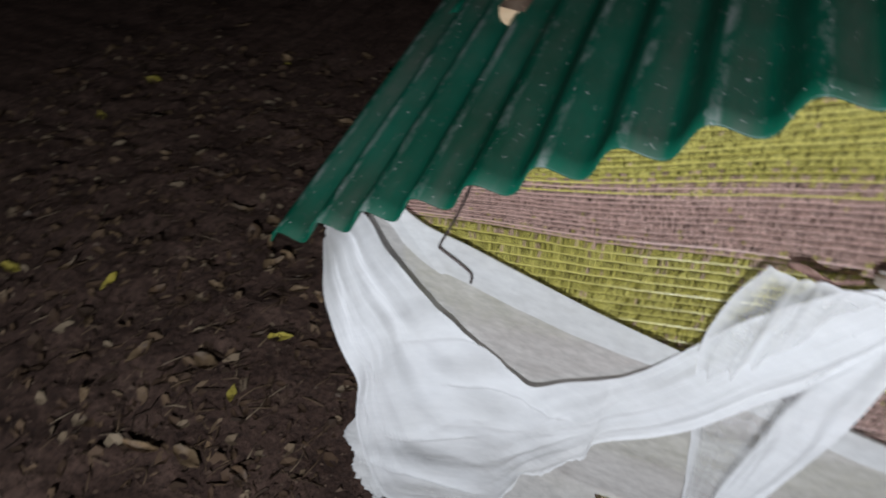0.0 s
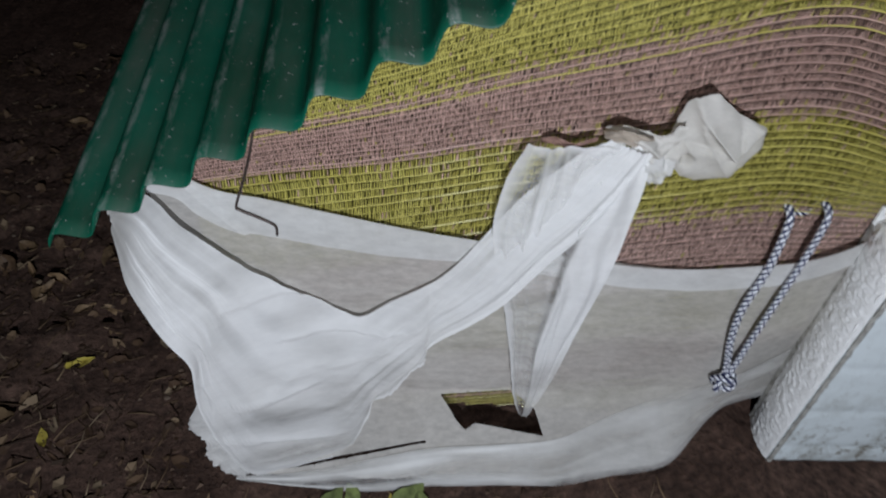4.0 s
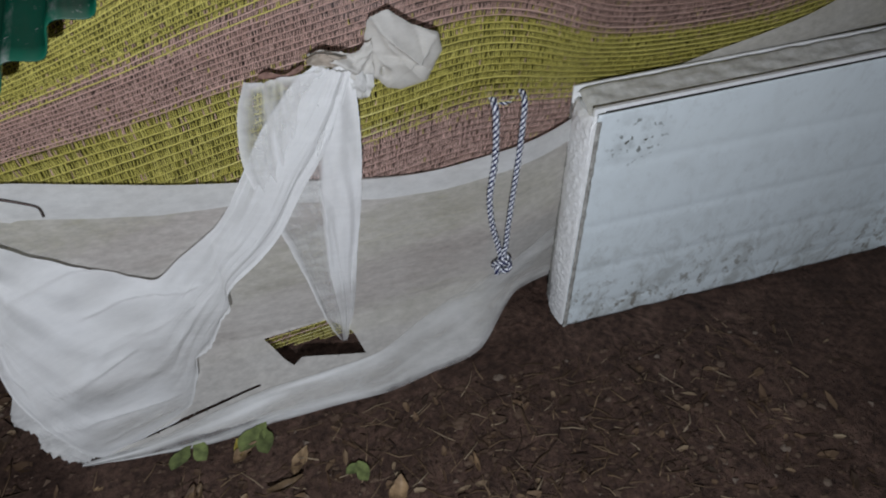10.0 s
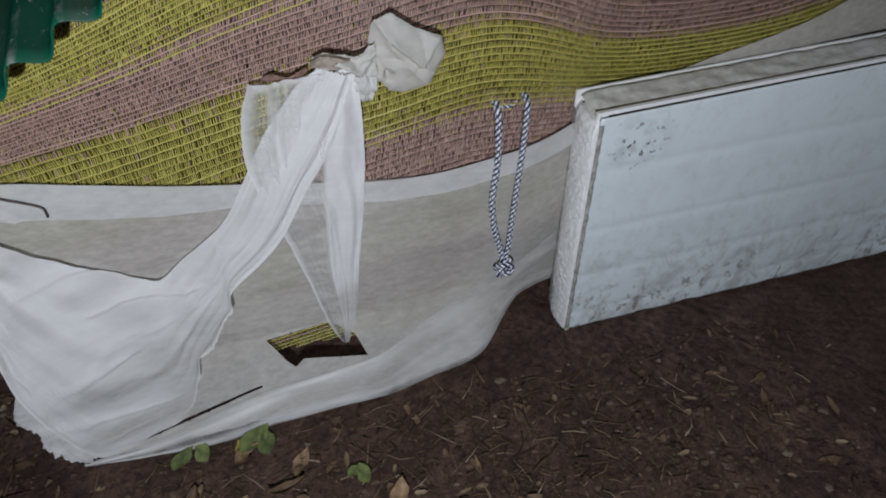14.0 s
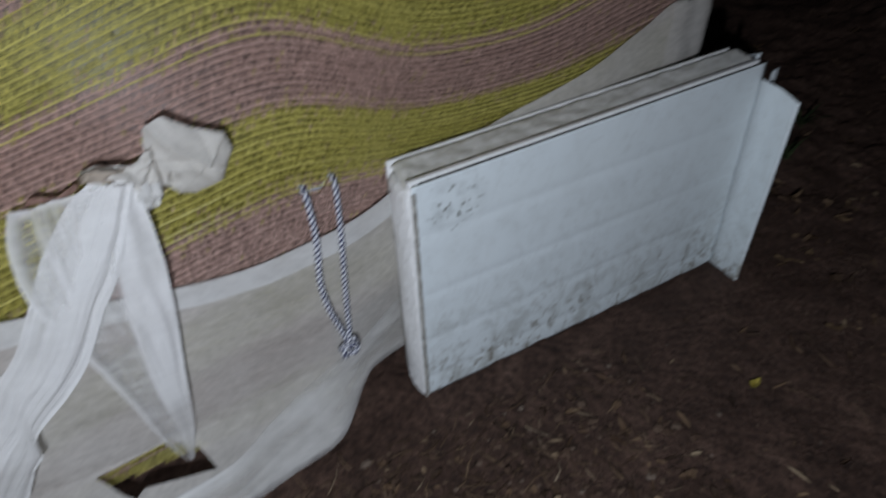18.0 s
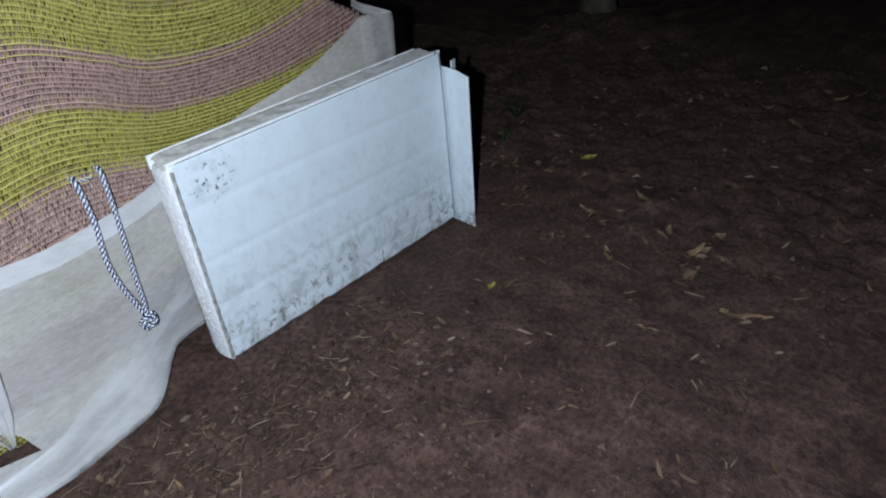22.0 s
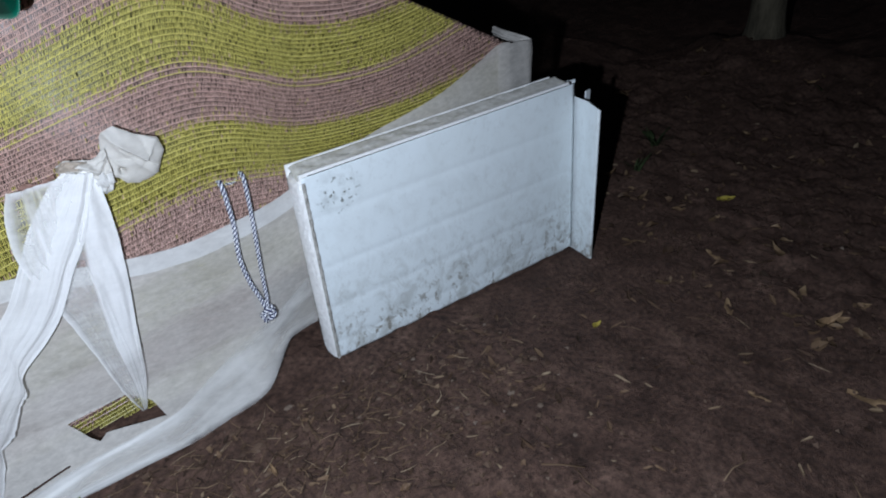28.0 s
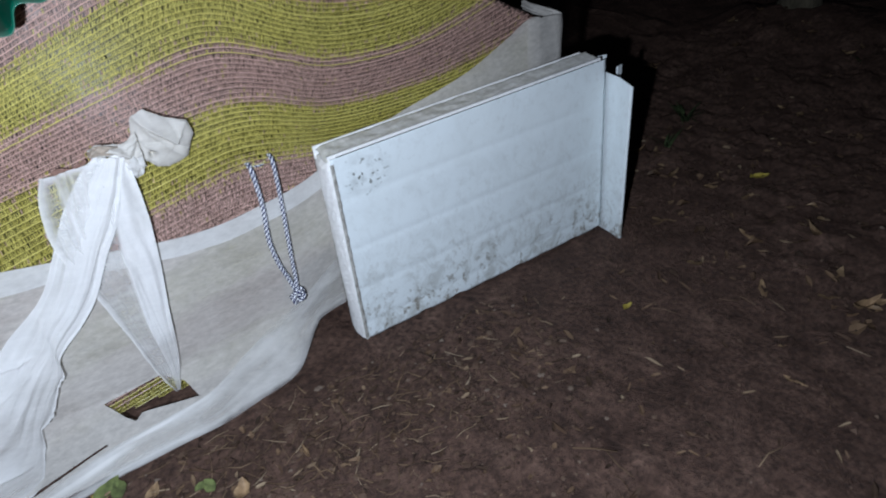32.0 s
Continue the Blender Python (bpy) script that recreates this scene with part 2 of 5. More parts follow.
SHADED_SEAM = simple("shaded_seam", (0.012, 0.012, 0.010), (0.05, 0.045, 0.04), 50, 0.9)
ROOF = roof_material()
ROPE_WHITE = simple("white_rope_yarn", (0.72, 0.74, 0.78), (0.9, 0.91, 0.93), 300, 0.7)
ROPE_BLUE = simple("navy_rope_yarn", (0.010, 0.013, 0.055), (0.025, 0.032, 0.11), 300, 0.7)
WIRE = simple("rusty_wire", (0.05, 0.035, 0.03), (0.14, 0.11, 0.1), 200, 0.5, 0.6)
BARK = simple("grey_bark", (0.05, 0.045, 0.030), (0.19, 0.165, 0.115), 14, 0.95, bump=0.9, dist=0.02, stretch=(1, 1, 0.35))
WOOD = simple("peeled_pole", (0.05, 0.03, 0.02), (0.13, 0.085, 0.05), 25, 0.8, stretch=(1, 0.15, 1))
CUT = simple("cut_wood", (0.45, 0.30, 0.17), (0.65, 0.48, 0.30), 60, 0.85)
# near-black colour stands in for the unlit space behind the net
DARK_BACKING = simple("near_black_backing", (0.006, 0.006, 0.007), (0.018, 0.018, 0.02), 8, 0.9)
TAN_LEAF = leaf_material("tan_dry_leaf", (0.14, 0.086, 0.045), (0.33, 0.225, 0.125))
BROWN_LEAF = leaf_material("brown_dry_leaf", (0.075, 0.045, 0.025), (0.17, 0.105, 0.06))
YELLOW_LEAF = leaf_material("yellow_leaf", (0.36, 0.28, 0.04), (0.52, 0.43, 0.09))
GREEN_LEAF = leaf_material("green_leaf", (0.07, 0.085, 0.03), (0.17, 0.21, 0.07))
WEED = leaf_material("weed_blade", (0.03, 0.045, 0.018), (0.055, 0.080, 0.03))
LITTER = litter_material("litter", (0.0, (0.03, 0.018, 0.012)), (0.5, (0.10, 0.062, 0.036)), (0.85, (0.20, 0.135, 0.08)), (1.0, (0.34, 0.265, 0.18)))


# ---- mesh helpers ----
def mesh(name, verts, faces, mat, parent=None, label="", smooth=True):
    me = bpy.data.meshes.new(name)
    me.from_pydata([tuple(v) for v in verts], [], [tuple(f) for f in faces])
    me.materials.append(mat)
    if smooth:
        me.polygons.foreach_set("use_smooth", [True] * len(me.polygons))
    me.update()
    ob = new(name, me)
    if parent:
        ob.parent = parent
    if label:
        ob["label"] = label
    return ob


def part(name, bm, mat, parent, label="", smooth=False):
    me = bpy.data.meshes.new(name)
    bm.to_mesh(me)
    bm.free()
    me.materials.append(mat)
    if smooth:
        me.polygons.foreach_set("use_smooth", [True] * len(me.polygons))
    ob = new(name, me)
    ob.parent = parent
    if label:
        ob["label"] = label
    return ob


def thing(name, label, category, group="", at=(0, 0, 0), kind=""):
    ob = new(name)
    ob.empty_display_size = 0.05
    ob.location = at
    return tagged(ob, label, category, group, kind)


def knots(*pairs):
    """A smooth curve through pairs of (x, value)."""
    xs, ys = [p[0] for p in pairs], [p[1] for p in pairs]

    def at(x):
        x = min(max(x, xs[0]), xs[-1])
        i = max(0, min(len(xs) - 2, int(np.searchsorted(xs, x)) - 1))
        h = xs[i + 1] - xs[i]
        t = (x - xs[i]) / h

        def slope(k):
            a, b = max(k - 1, 0), min(k + 1, len(xs) - 1)
            return (ys[b] - ys[a]) / (xs[b] - xs[a])

        m0, m1 = slope(i) * h, slope(i + 1) * h
        return (2 * t**3 - 3 * t**2 + 1) * ys[i] + (t**3 - 2 * t**2 + t) * m0 + (3 * t**2 - 2 * t**3) * ys[i + 1] + (t**3 - t**2) * m1

    return at


def ease(a, b, x):
    t = min(max((x - a) / (b - a), 0), 1)
    return t * t * (3 - 2 * t)


def nz(x, y, z=0.0, s=1.0):
    return noise.noise(Vector((x * s, y * s, z * s)))


def sheet_grid(fn, nu, nv, keep=None):
    """Verts and faces of a surface fn(u, v), u and v in 0..1."""
    verts = [fn(i / nu, j / nv) for j in range(nv + 1) for i in range(nu + 1)]
    faces = []
    for j in range(nv):
        for i in range(nu):
            a = j * (nu + 1) + i
            f = (a, a + 1, a + nu + 2, a + nu + 1)
            if keep is None or keep(sum((Vector(verts[k]) for k in f), Vector()) / 4):
                faces.append(f)
    return verts, faces


def tube(points, radius, sides=6, cap=True):
    """Verts and faces of a tube along points; radius a number or one per point."""
    pts = [Vector(p) for p in points]
    rs = radius if hasattr(radius, "__len__") else [radius] * len(pts)
    verts, faces, side = [], [], None
    for i, p in enumerate(pts):
        d = (pts[min(i + 1, len(pts) - 1)] - pts[max(i - 1, 0)]).normalized()
        if side is None:
            side = d.orthogonal().normalized()
        side = (side - d * side.dot(d)).normalized()
        up = d.cross(side)
        for k in range(sides):
            a = 2 * math.pi * k / sides
            verts.append(p + (side * math.cos(a) + up * math.sin(a)) * rs[i])
    for i in range(len(pts) - 1):
        for k in range(sides):
            a, b = i * sides + k, i * sides + (k + 1) % sides
            faces.append((a, b, b + sides, a + sides))
    if cap:
        faces.append(tuple(range(sides))[::-1])
        faces.append(tuple(range((len(pts) - 1) * sides, len(pts) * sides)))
    return verts, faces


def spline(ctrl, n):
    """n points on a smooth line through the control points."""
    c = [Vector(p) for p in ctrl]
    c = [2 * c[0] - c[1]] + c + [2 * c[-1] - c[-2]]
    out = []
    for k in range(n):
        s = k / (n - 1) * (len(c) - 3)
        i = min(int(s), len(c) - 4)
        t = s - i
        p0, p1, p2, p3 = c[i : i + 4]
        out.append(0.5 * (2 * p1 + (p2 - p0) * t + (2 * p0 - 5 * p1 + 4 * p2 - p3) * t * t + (3 * p1 - p0 - 3 * p2 + p3) * t**3))
    return out


def box_bm(lo, hi, bevel=0.0):
    bm = bmesh.new()
    bmesh.ops.create_cube(bm, size=1)
    lo, hi = Vector(lo), Vector(hi)
    for v in bm.verts:
        v.co = Vector([lo[k] + (v.co[k] + 0.5) * (hi[k] - lo[k]) for k in range(3)])
    if bevel:
        bmesh.ops.bevel(bm, geom=bm.edges[:], offset=bevel, segments=2, affect="EDGES", profile=0.5)
    return bm


# ---- the ground ----
def ground_height(x, y):
    h = 0.010 * nz(x, y, 1.3, 2.2) + 0.006 * nz(x, y, 4.1, 7)
    rough = 1.3 + 0.9 * ease(-0.05, -0.2, y) * ease(-0.5, 0.0, x) * ease(0.5, 0.1, x) + 1.5 * ease(0.75, 1.2, x) + 1.1 * ease(-0.85, -1.2, x)
    h += rough * (0.0045 * nz(x, y, 7.7, 19) + 0.006 * nz(x, y, 2.9, 9) * (0.6 + nz(x, y, 8.8, 4)) + 0.0022 * nz(x, y, 5.5, 46))
    h += 0.011 * (rough - 0.8) * max(0, nz(x, y, 6.6, 15) - 0.12) + 0.006 * (rough - 0.8) * max(0, nz(x, y, 9.4, 34) - 0.1)
    h *= 0.35 + 0.65 * ease(0.0, 0.5, abs(y + 0.02) + max(0, abs(x) - 0.9))
    h += 0.12 * math.exp(-((x - 2.70) ** 2 + (y - 0.62) ** 2) / 0.16)
    h += 0.045 * ease(1.5, 2.2, x) * max(0, nz(x, y, 3.3, 5.5))
    h += 0.03 * ease(1.2, 2.4, x) * (nz(x, y, 2.2, 3.5) + 0.2)
    return h


def axis(lo, hi, step, far):
    a = list(np.arange(lo, hi + step / 2, step))
    s, x, left, right = step, hi, [], []
    while x < far:
        s *= 1.22
        x += s
        right.append(x)
    s, x = step, lo
    while x > -far:
        s *= 1.22
        x -= s
        left.append(x)
    return left[::-1] + a + right


def build_ground():
    xs, ys = axis(-2.0, 2.3, 0.0095, 300), axis(-0.95, 0.9, 0.0095, 300)
    verts = []
    for y in ys:
        for x in xs:
            near = abs(x) < 12 and abs(y) < 12
            verts.append((x, y, ground_height(x, y) if near else 0.0))
    n = len(xs)
    faces = [(j * n + i, j * n + i + 1, (j + 1) * n + i + 1, (j + 1) * n + i) for j in range(len(ys) - 1) for i in range(n - 1)]
    tagged(mesh("ground", verts, faces, SOIL), "dark reddish-brown bare trodden soil", "ground", kind="structure")


build_ground()


# ---- the little gabled shelter: net front, fleece skirt, green roof ----
NET_Y = 0.06
APEX_X, APEX_Z = -0.11, 0.92


def roof_left(x, y):
    """Height of the left roof slope."""
    return 0.466 + 0.612 * (x + 0.907) + 0.185 * (y + 0.02)


def gable_top(x):
    return min(roof_left(x, NET_Y) - 0.016, 0.858 - 0.50 * x)


def net_row(x, v):
    """Height of the net's row v (one unit a stripe) at x: drawn up at the apex, sagging to both sides."""
    d = x + 0.15
    c = 0.458 + 0.1125 * (v - 1)
    if d < 0:
        a, w = float(np.interp(v, (-4, 0, 1, 2, 3, 4, 6), (0.1, 0.25, 0.25, 0.19, 0.30, 0.42, 0.6))), 0.05
        return c - a * (-d - w + w * math.exp(d / w))
    drop = float(np.interp(v, (-4, 0, 1, 2, 3, 4, 6), (0.0, 0.015, 0.03, 0.058, 0.082, 0.1, 0.12)))
    rise = float(np.interp(v, (0, 2, 3, 6), (0.0, 0.3, 0.6, 0.6)))
    return c - drop * (1 - math.exp(-((d / 0.15) ** 2))) + rise * max(0, d - 0.3) ** 2


def net_z(x, v):
    z = net_row(x, v)
    return z - 0.42 * (wall_y(x, z) - NET_Y)


def wall_y(x, z):
    """The front wall leans back upwards and towards its far side."""
    return NET_Y + 0.05 * max(ease(-0.12, 0.08, x), ease(0.50, 0.72, z) * ease(-0.5, -0.2, x)) + 0.02 * ease(0.35, 0.6, x)


def net_y(x, z):
    return wall_y(x, z) + 0.006 * nz(x, z, 0.0, 4) + 0.003 * math.sin(x * 21 + z * 9) * ease(0.35, 0.6, z)


def build_net():
    net = thing("shade_net", "knitted shade net with yellow and dusty pink stripes", "shade net", at=(-0.1, NET_Y, 0.3))
    inv = Matrix.Translation(-Vector(net.location))
    rng = random.Random(5)
    rows_per = 12
    x0, x1, step = -0.80, 0.585, 0.00625
    cols = int((x1 - x0) / step)
    for band in range(-4, 7):
        verts, faces, rows = [], [], []
        ticks = {True: ([], []), False: ([], [])}  # stitches of the band's own colour, and of its neighbour's

        def ok(x, z):
            return 0.034 + 0.006 * math.sin(9 * x) < z < gable_top(x) and (x < -0.13 or z > 0.2)

        for r in range(rows_per):
            v = band + r / rows_per
            half = 0.00066 * rng.uniform(0.7, 1.4)
            row_verts, row_faces = [], []
            rows.append((row_verts, row_faces, r))
            lift, slant = rng.uniform(0.0, 0.001), rng.gauss(0.0009, 0.0007)
            blend = (0.38, 0.14, 0.05)[min(r, rows_per - 1 - r)] if min(r, rows_per - 1 - r) < 3 else 0.015
            last = None
            for i in range(cols + 1):
                x = x0 + i * step
                z = net_z(x, v) + 0.0013 * nz(x * 9, v * 5, 3) + 0.0006 * nz(x * 40, v * 9, 7)
                if not ok(x, z):
                    if last is not None:
                        row_verts, row_faces, last = [], [], None
                        rows.append((row_verts, row_faces, r))
                    continue
                y = net_y(x, z) - 0.0018 - lift
                k = len(row_verts)
                row_verts += [(x, y, z - half), (x, y - 0.0006, z), (x, y, z + half)]
                if last is not None:
                    row_faces += [(last, k, k + 1, last + 1), (last + 1, k + 1, k + 2, last + 2)]
                last = k
            # flat tapes between this row and the next, and slanted stitches looped over them
            x = next_stitch = x0
            while x < x1:
                x += rng.uniform(0.0018, 0.0030)
                za, zb = net_z(x, v), net_z(x, v + 1 / rows_per)
                if not (ok(x, za) and ok(x, zb)) or rng.random() < 0.0006:
                    continue
                lean, w = rng.gauss(-0.0002, 0.0004), rng.uniform(0.0008, 0.0011)
                ya, yb = net_y(x, za), net_y(x, zb)
                k = len(verts)
                verts += [(x - w, ya + 0.001, za), (x + w, ya + 0.001, za), (x - w + lean, yb + 0.001, zb), (x + w + lean, yb + 0.001, zb)]
                faces.append((k, k + 1, k + 3, k + 2))
                if x < next_stitch:
                    continue
                next_stitch = x + rng.uniform(0.0010, 0.0024)
                lean, w = rng.gauss(slant, 0.0006), rng.uniform(0.0005, 0.0009)
                reach = rng.uniform(0.7, 1.04)
                zb = za + (zb - za) * reach
                tick_verts, tick_faces = ticks[rng.random() > blend]
                k = len(tick_verts)
                tick_verts += [(x - w, ya - 0.0012, za), (x + w, ya - 0.0012, za), (x - w * 0.6 + lean * reach, ya - 0.0026, zb), (x + w * 0.6 + lean * reach, ya - 0.0022, zb)]
                tick_faces.append((k, k + 1, k + 3, k + 2))
        if verts:
            yellow = band % 2 == 1
            strip = mesh("yellow_band" if yellow else "pink_band", [inv @ Vector(p) for p in verts], faces, YELLOW if yellow else PINK, net, smooth=False)
            for own, (tick_verts, tick_faces) in ticks.items():
                if tick_verts:
                    stitch = mesh("stitches", [inv @ Vector(p) for p in tick_verts], tick_faces, YELLOW_ROW if yellow == own else PINK_ROW, strip, smooth=False)
                    tagged(stitch, kind="stuff")
            for row_verts, row_faces, r in rows:
                if row_faces:
                    mixed = rng.random() < (0.35, 0.05, 0.0, 0.0, 0.0, 0.0)[min(r, rows_per - 1 - r)]
                    mesh("row_yarn", [inv @ Vector(p) for p in row_verts], row_faces, YELLOW_ROW if yellow != mixed else PINK_ROW, strip, smooth=False)


    def rim(u, v):
        x = APEX_X + 0.69 * u
        z = gable_top(x) + 0.003 * math.sin(math.pi * v) + 0.0015 * nz(x, v, 1, 30)
        return inv @ Vector((x, net_y(x, z) + 0.001 + 0.022 * v, z - 0.007 * (1 - v) ** 2))

    mesh("folded_edge", *sheet_grid(rim, 120, 5), PINK, net, "net turned over along the far roof edge")


build_net()

HEM = knots((-0.86, 0.470), (-0.83, 0.486), (-0.807, 0.488), (-0.794, 0.472), (-0.765, 0.456), (-0.72, 0.447), (-0.663, 0.434), (-0.559, 0.410), (-0.476, 0.396), (-0.32, 0.368), (-0.22, 0.362), (-0.1, 0.378), (0.0, 0.390), (0.2, 0.446),
            (0.37, 0.486), (0.5, 0.532), (0.57, 0.562), (0.62, 0.556))
SKIRT_FOOT = knots((-0.86, 0.03), (-0.78, 0.010), (-0.3, 0.010), (-0.2, 0.014), (-0.15, 0.027), (-0.12, 0.041), (-0.095, 0.058), (-0.075, 0.070), (0.0, 0.064), (0.2, 0.03), (0.7, 0.03))


def skirt_y(x, z):
    y = wall_y(x, 0.3) - 0.012
    far = ease(-0.34, -0.24, x)
    y -= 0.105 * max(0, (0.10 - z) / 0.10) ** 1.2 * (1 - far)
    y -= 0.085 * max(0, (0.12 - z) / 0.12) ** 1.3 * far * ease(-0.06, -0.17, x)
    return y


HOLE = [(-0.511, 0.093), (-0.478, 0.095), (-0.405, 0.100), (-0.370, 0.078), (-0.356, 0.051), (-0.406, 0.056), (-0.458, 0.0615), (-0.472, 0.054), (-0.486, 0.0645)]


def inside(poly, x, z):
    hit = False
    for (ax, az), (bx, bz) in zip(poly, poly[1:] + poly[:1]):
        if (az > z) != (bz > z) and x < (bx - ax) * (z - az) / (bz - az) + ax:
            hit = not hit
    return hit


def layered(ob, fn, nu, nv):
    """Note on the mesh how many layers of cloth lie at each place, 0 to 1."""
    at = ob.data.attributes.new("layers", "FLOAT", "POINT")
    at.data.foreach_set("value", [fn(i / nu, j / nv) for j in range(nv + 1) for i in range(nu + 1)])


def build_skirt():
    skirt = thing("fleece_skirt", "thin white fleece sheet hanging over the net, torn near the ground", "fleece sheet", at=(-0.3, 0.04, 0.02))
    inv = Matrix.Translation(-Vector(skirt.location))

    def wrinkle(x, z):
        return 0.004 * nz(x * 1.2 + 0.5 * z, z * 5, 2, 3) + 0.0012 * nz(x * 2, z * 22, 5, 2.0) + 0.004 * nz(x * 0.8, z * 5 - 1.5 * x, 9, 6) * ease(0.22, 0.05, z)

    # line where the gathered bottom edge begins; a narrow slit above it stands in for its shadow line
    high = knots((-0.80, 0.010), (-0.72, 0.014), (-0.66, 0.021), (-0.60, 0.029), (-0.52, 0.039), (-0.42, 0.044), (-0.33, 0.052), (-0.25, 0.080), (-0.17, 0.112), (-0.09, 0.144), (-0.05, 0.162), (0.0, 0.18))
    gap = knots((-0.80, 0.0), (-0.74, 0.0026), (-0.66, 0.0030), (-0.58, 0.0028), (-0.50, 0.0026), (-0.46, 0.0025))

    def body(u, v):
        x = -0.84 + 1.44 * u
        top, foot = HEM(x), SKIRT_FOOT(x)
        z = foot + (top - foot) * v + 0.003 * nz(x, v, 9, 30) * (v < 0.02)
        x, z = snapped(x, z)
        if -0.78 < x < -0.53:
            h = high(x) + 0.001
            z = h if abs(z - h) < 0.00125 else h + gap(x) if abs(z - h - gap(x)) < 0.00125 else z
        return inv @ Vector((x, skirt_y(x, z) + wrinkle(x, z), z))

    off = skirt.location
    edges = list(zip(HOLE, HOLE[1:] + HOLE[:1]))

    def snapped(x, z):
        """Pull what lies close to the tear onto its edge."""
        if not (-0.53 < x < -0.33 and z < 0.12):
            return x, z
        p, best = Vector((x, z)), None
        for a, b in edges:
            a, b = Vector(a), Vector(b)
            t = min(max((p - a).dot(b - a) / (b - a).length_squared, 0), 1)
            q = a + (b - a) * t
            if best is None or (p - q).length < (p - best).length:
                best = q
        return tuple(best) if (p - best).length < 0.0024 else (x, z)

    def keep(c):
        x, z = c.x + off.x, c.z + off.z
        slit = -0.78 < x < -0.53 and 0.0 < z - high(x) - 0.001 < gap(x)
        return not (slit or inside(HOLE, x, z))

    mesh("sheet", *sheet_grid(body, 440, 190, keep), FLEECE_THIN, skirt, "thin translucent greyish fleece")

    hem_width = knots((-0.84, 0.030), (-0.80, 0.046), (-0.74, 0.054), (-0.66, 0.053), (-0.56, 0.045), (-0.48, 0.036), (-0.3, 0.036), (0.1, 0.040))

    def hem(u, v):
        x = -0.84 + 0.92 * u
        z = HEM(x) + 0.002 - hem_width(x) * v - 0.004 * v * nz(x, 0, 2, 14)
        lap = x + 0.790 - 0.8 * (0.456 - z)  # the turned-over corner laps over the hem along a slant
        over = 0.005 * math.exp(lap / 0.03) if lap < 0 else 0.005 * math.exp(-lap / 0.002)
        return inv @ Vector((x, skirt_y(x, z) - 0.0035 - over + 0.002 * nz(x * 3, z * 12, 4, 3), z))

    mesh("hem", *sheet_grid(hem, 320, 14), FLEECE_MID, skirt, "doubled white top hem")

    foot_y = knots((-0.80, -0.050), (-0.72, -0.060), (-0.644, -0.066), (-0.558, -0.062), (-0.45, -0.044), (-0.37, -0.037), (-0.28, -0.030), (-0.10, -0.02))

    def fold(u, v):
        x = -0.80 + 0.80 * u
        low = SKIRT_FOOT(x) - 0.004
        z = low + (high(x) - low) * v
        head = skirt_y(x, high(x)) - 0.006
        y = min(foot_y(x) + (head - foot_y(x)) * v, skirt_y(x, z) - 0.004)
        y += 0.003 * nz(x * 1.5, v * 2, 1, 4) * (1 - v) + 0.002 * nz(x * 3, v * 6, 5, 3) * (1 - v) - 0.005 * math.sin(math.pi * v)
        hug = ease(-0.36, -0.27, x)
        y += (skirt_y(x, z) + wrinkle(x, z) - 0.004 - y) * hug
        return inv @ Vector((x, y, z))

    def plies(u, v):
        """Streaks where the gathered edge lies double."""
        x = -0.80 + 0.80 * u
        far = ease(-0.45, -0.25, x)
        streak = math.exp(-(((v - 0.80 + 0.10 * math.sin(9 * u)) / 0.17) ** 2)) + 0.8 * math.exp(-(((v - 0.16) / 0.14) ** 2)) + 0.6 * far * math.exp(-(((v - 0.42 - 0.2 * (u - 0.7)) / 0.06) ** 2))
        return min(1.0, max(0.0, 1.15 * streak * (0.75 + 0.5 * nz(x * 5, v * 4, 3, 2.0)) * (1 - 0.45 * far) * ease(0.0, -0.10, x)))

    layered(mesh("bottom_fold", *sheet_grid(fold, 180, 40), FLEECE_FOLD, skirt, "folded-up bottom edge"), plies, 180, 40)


build_skirt()


def fold_height(line, x, z, near, far):
    """1 on a bent line, falling off over near metres above it and far metres below, fading at its ends."""
    best, side, run, total = 1e9, 1.0, 0.0, 0.0
    for (ax, az), (bx, bz) in zip(line, line[1:]):
        dx, dz = bx - ax, bz - az
        ln = math.hypot(dx, dz)
        t = min(max(((x - ax) * dx + (z - az) * dz) / (ln * ln), 0.0), 1.0)
        qx, qz = x - ax - dx * t, z - az - dz * t
        d = math.hypot(qx, qz)
        if d < best:
            best, side, run = d, dx * qz - dz * qx, total + t * ln
        total += ln
    k = near if side > 0 else far
    if best > 5 * k:
        return 0.0
    return math.exp(-best / k) * min(1.0, 0.15 + run / 0.03, 0.15 + (total - run) / 0.03)


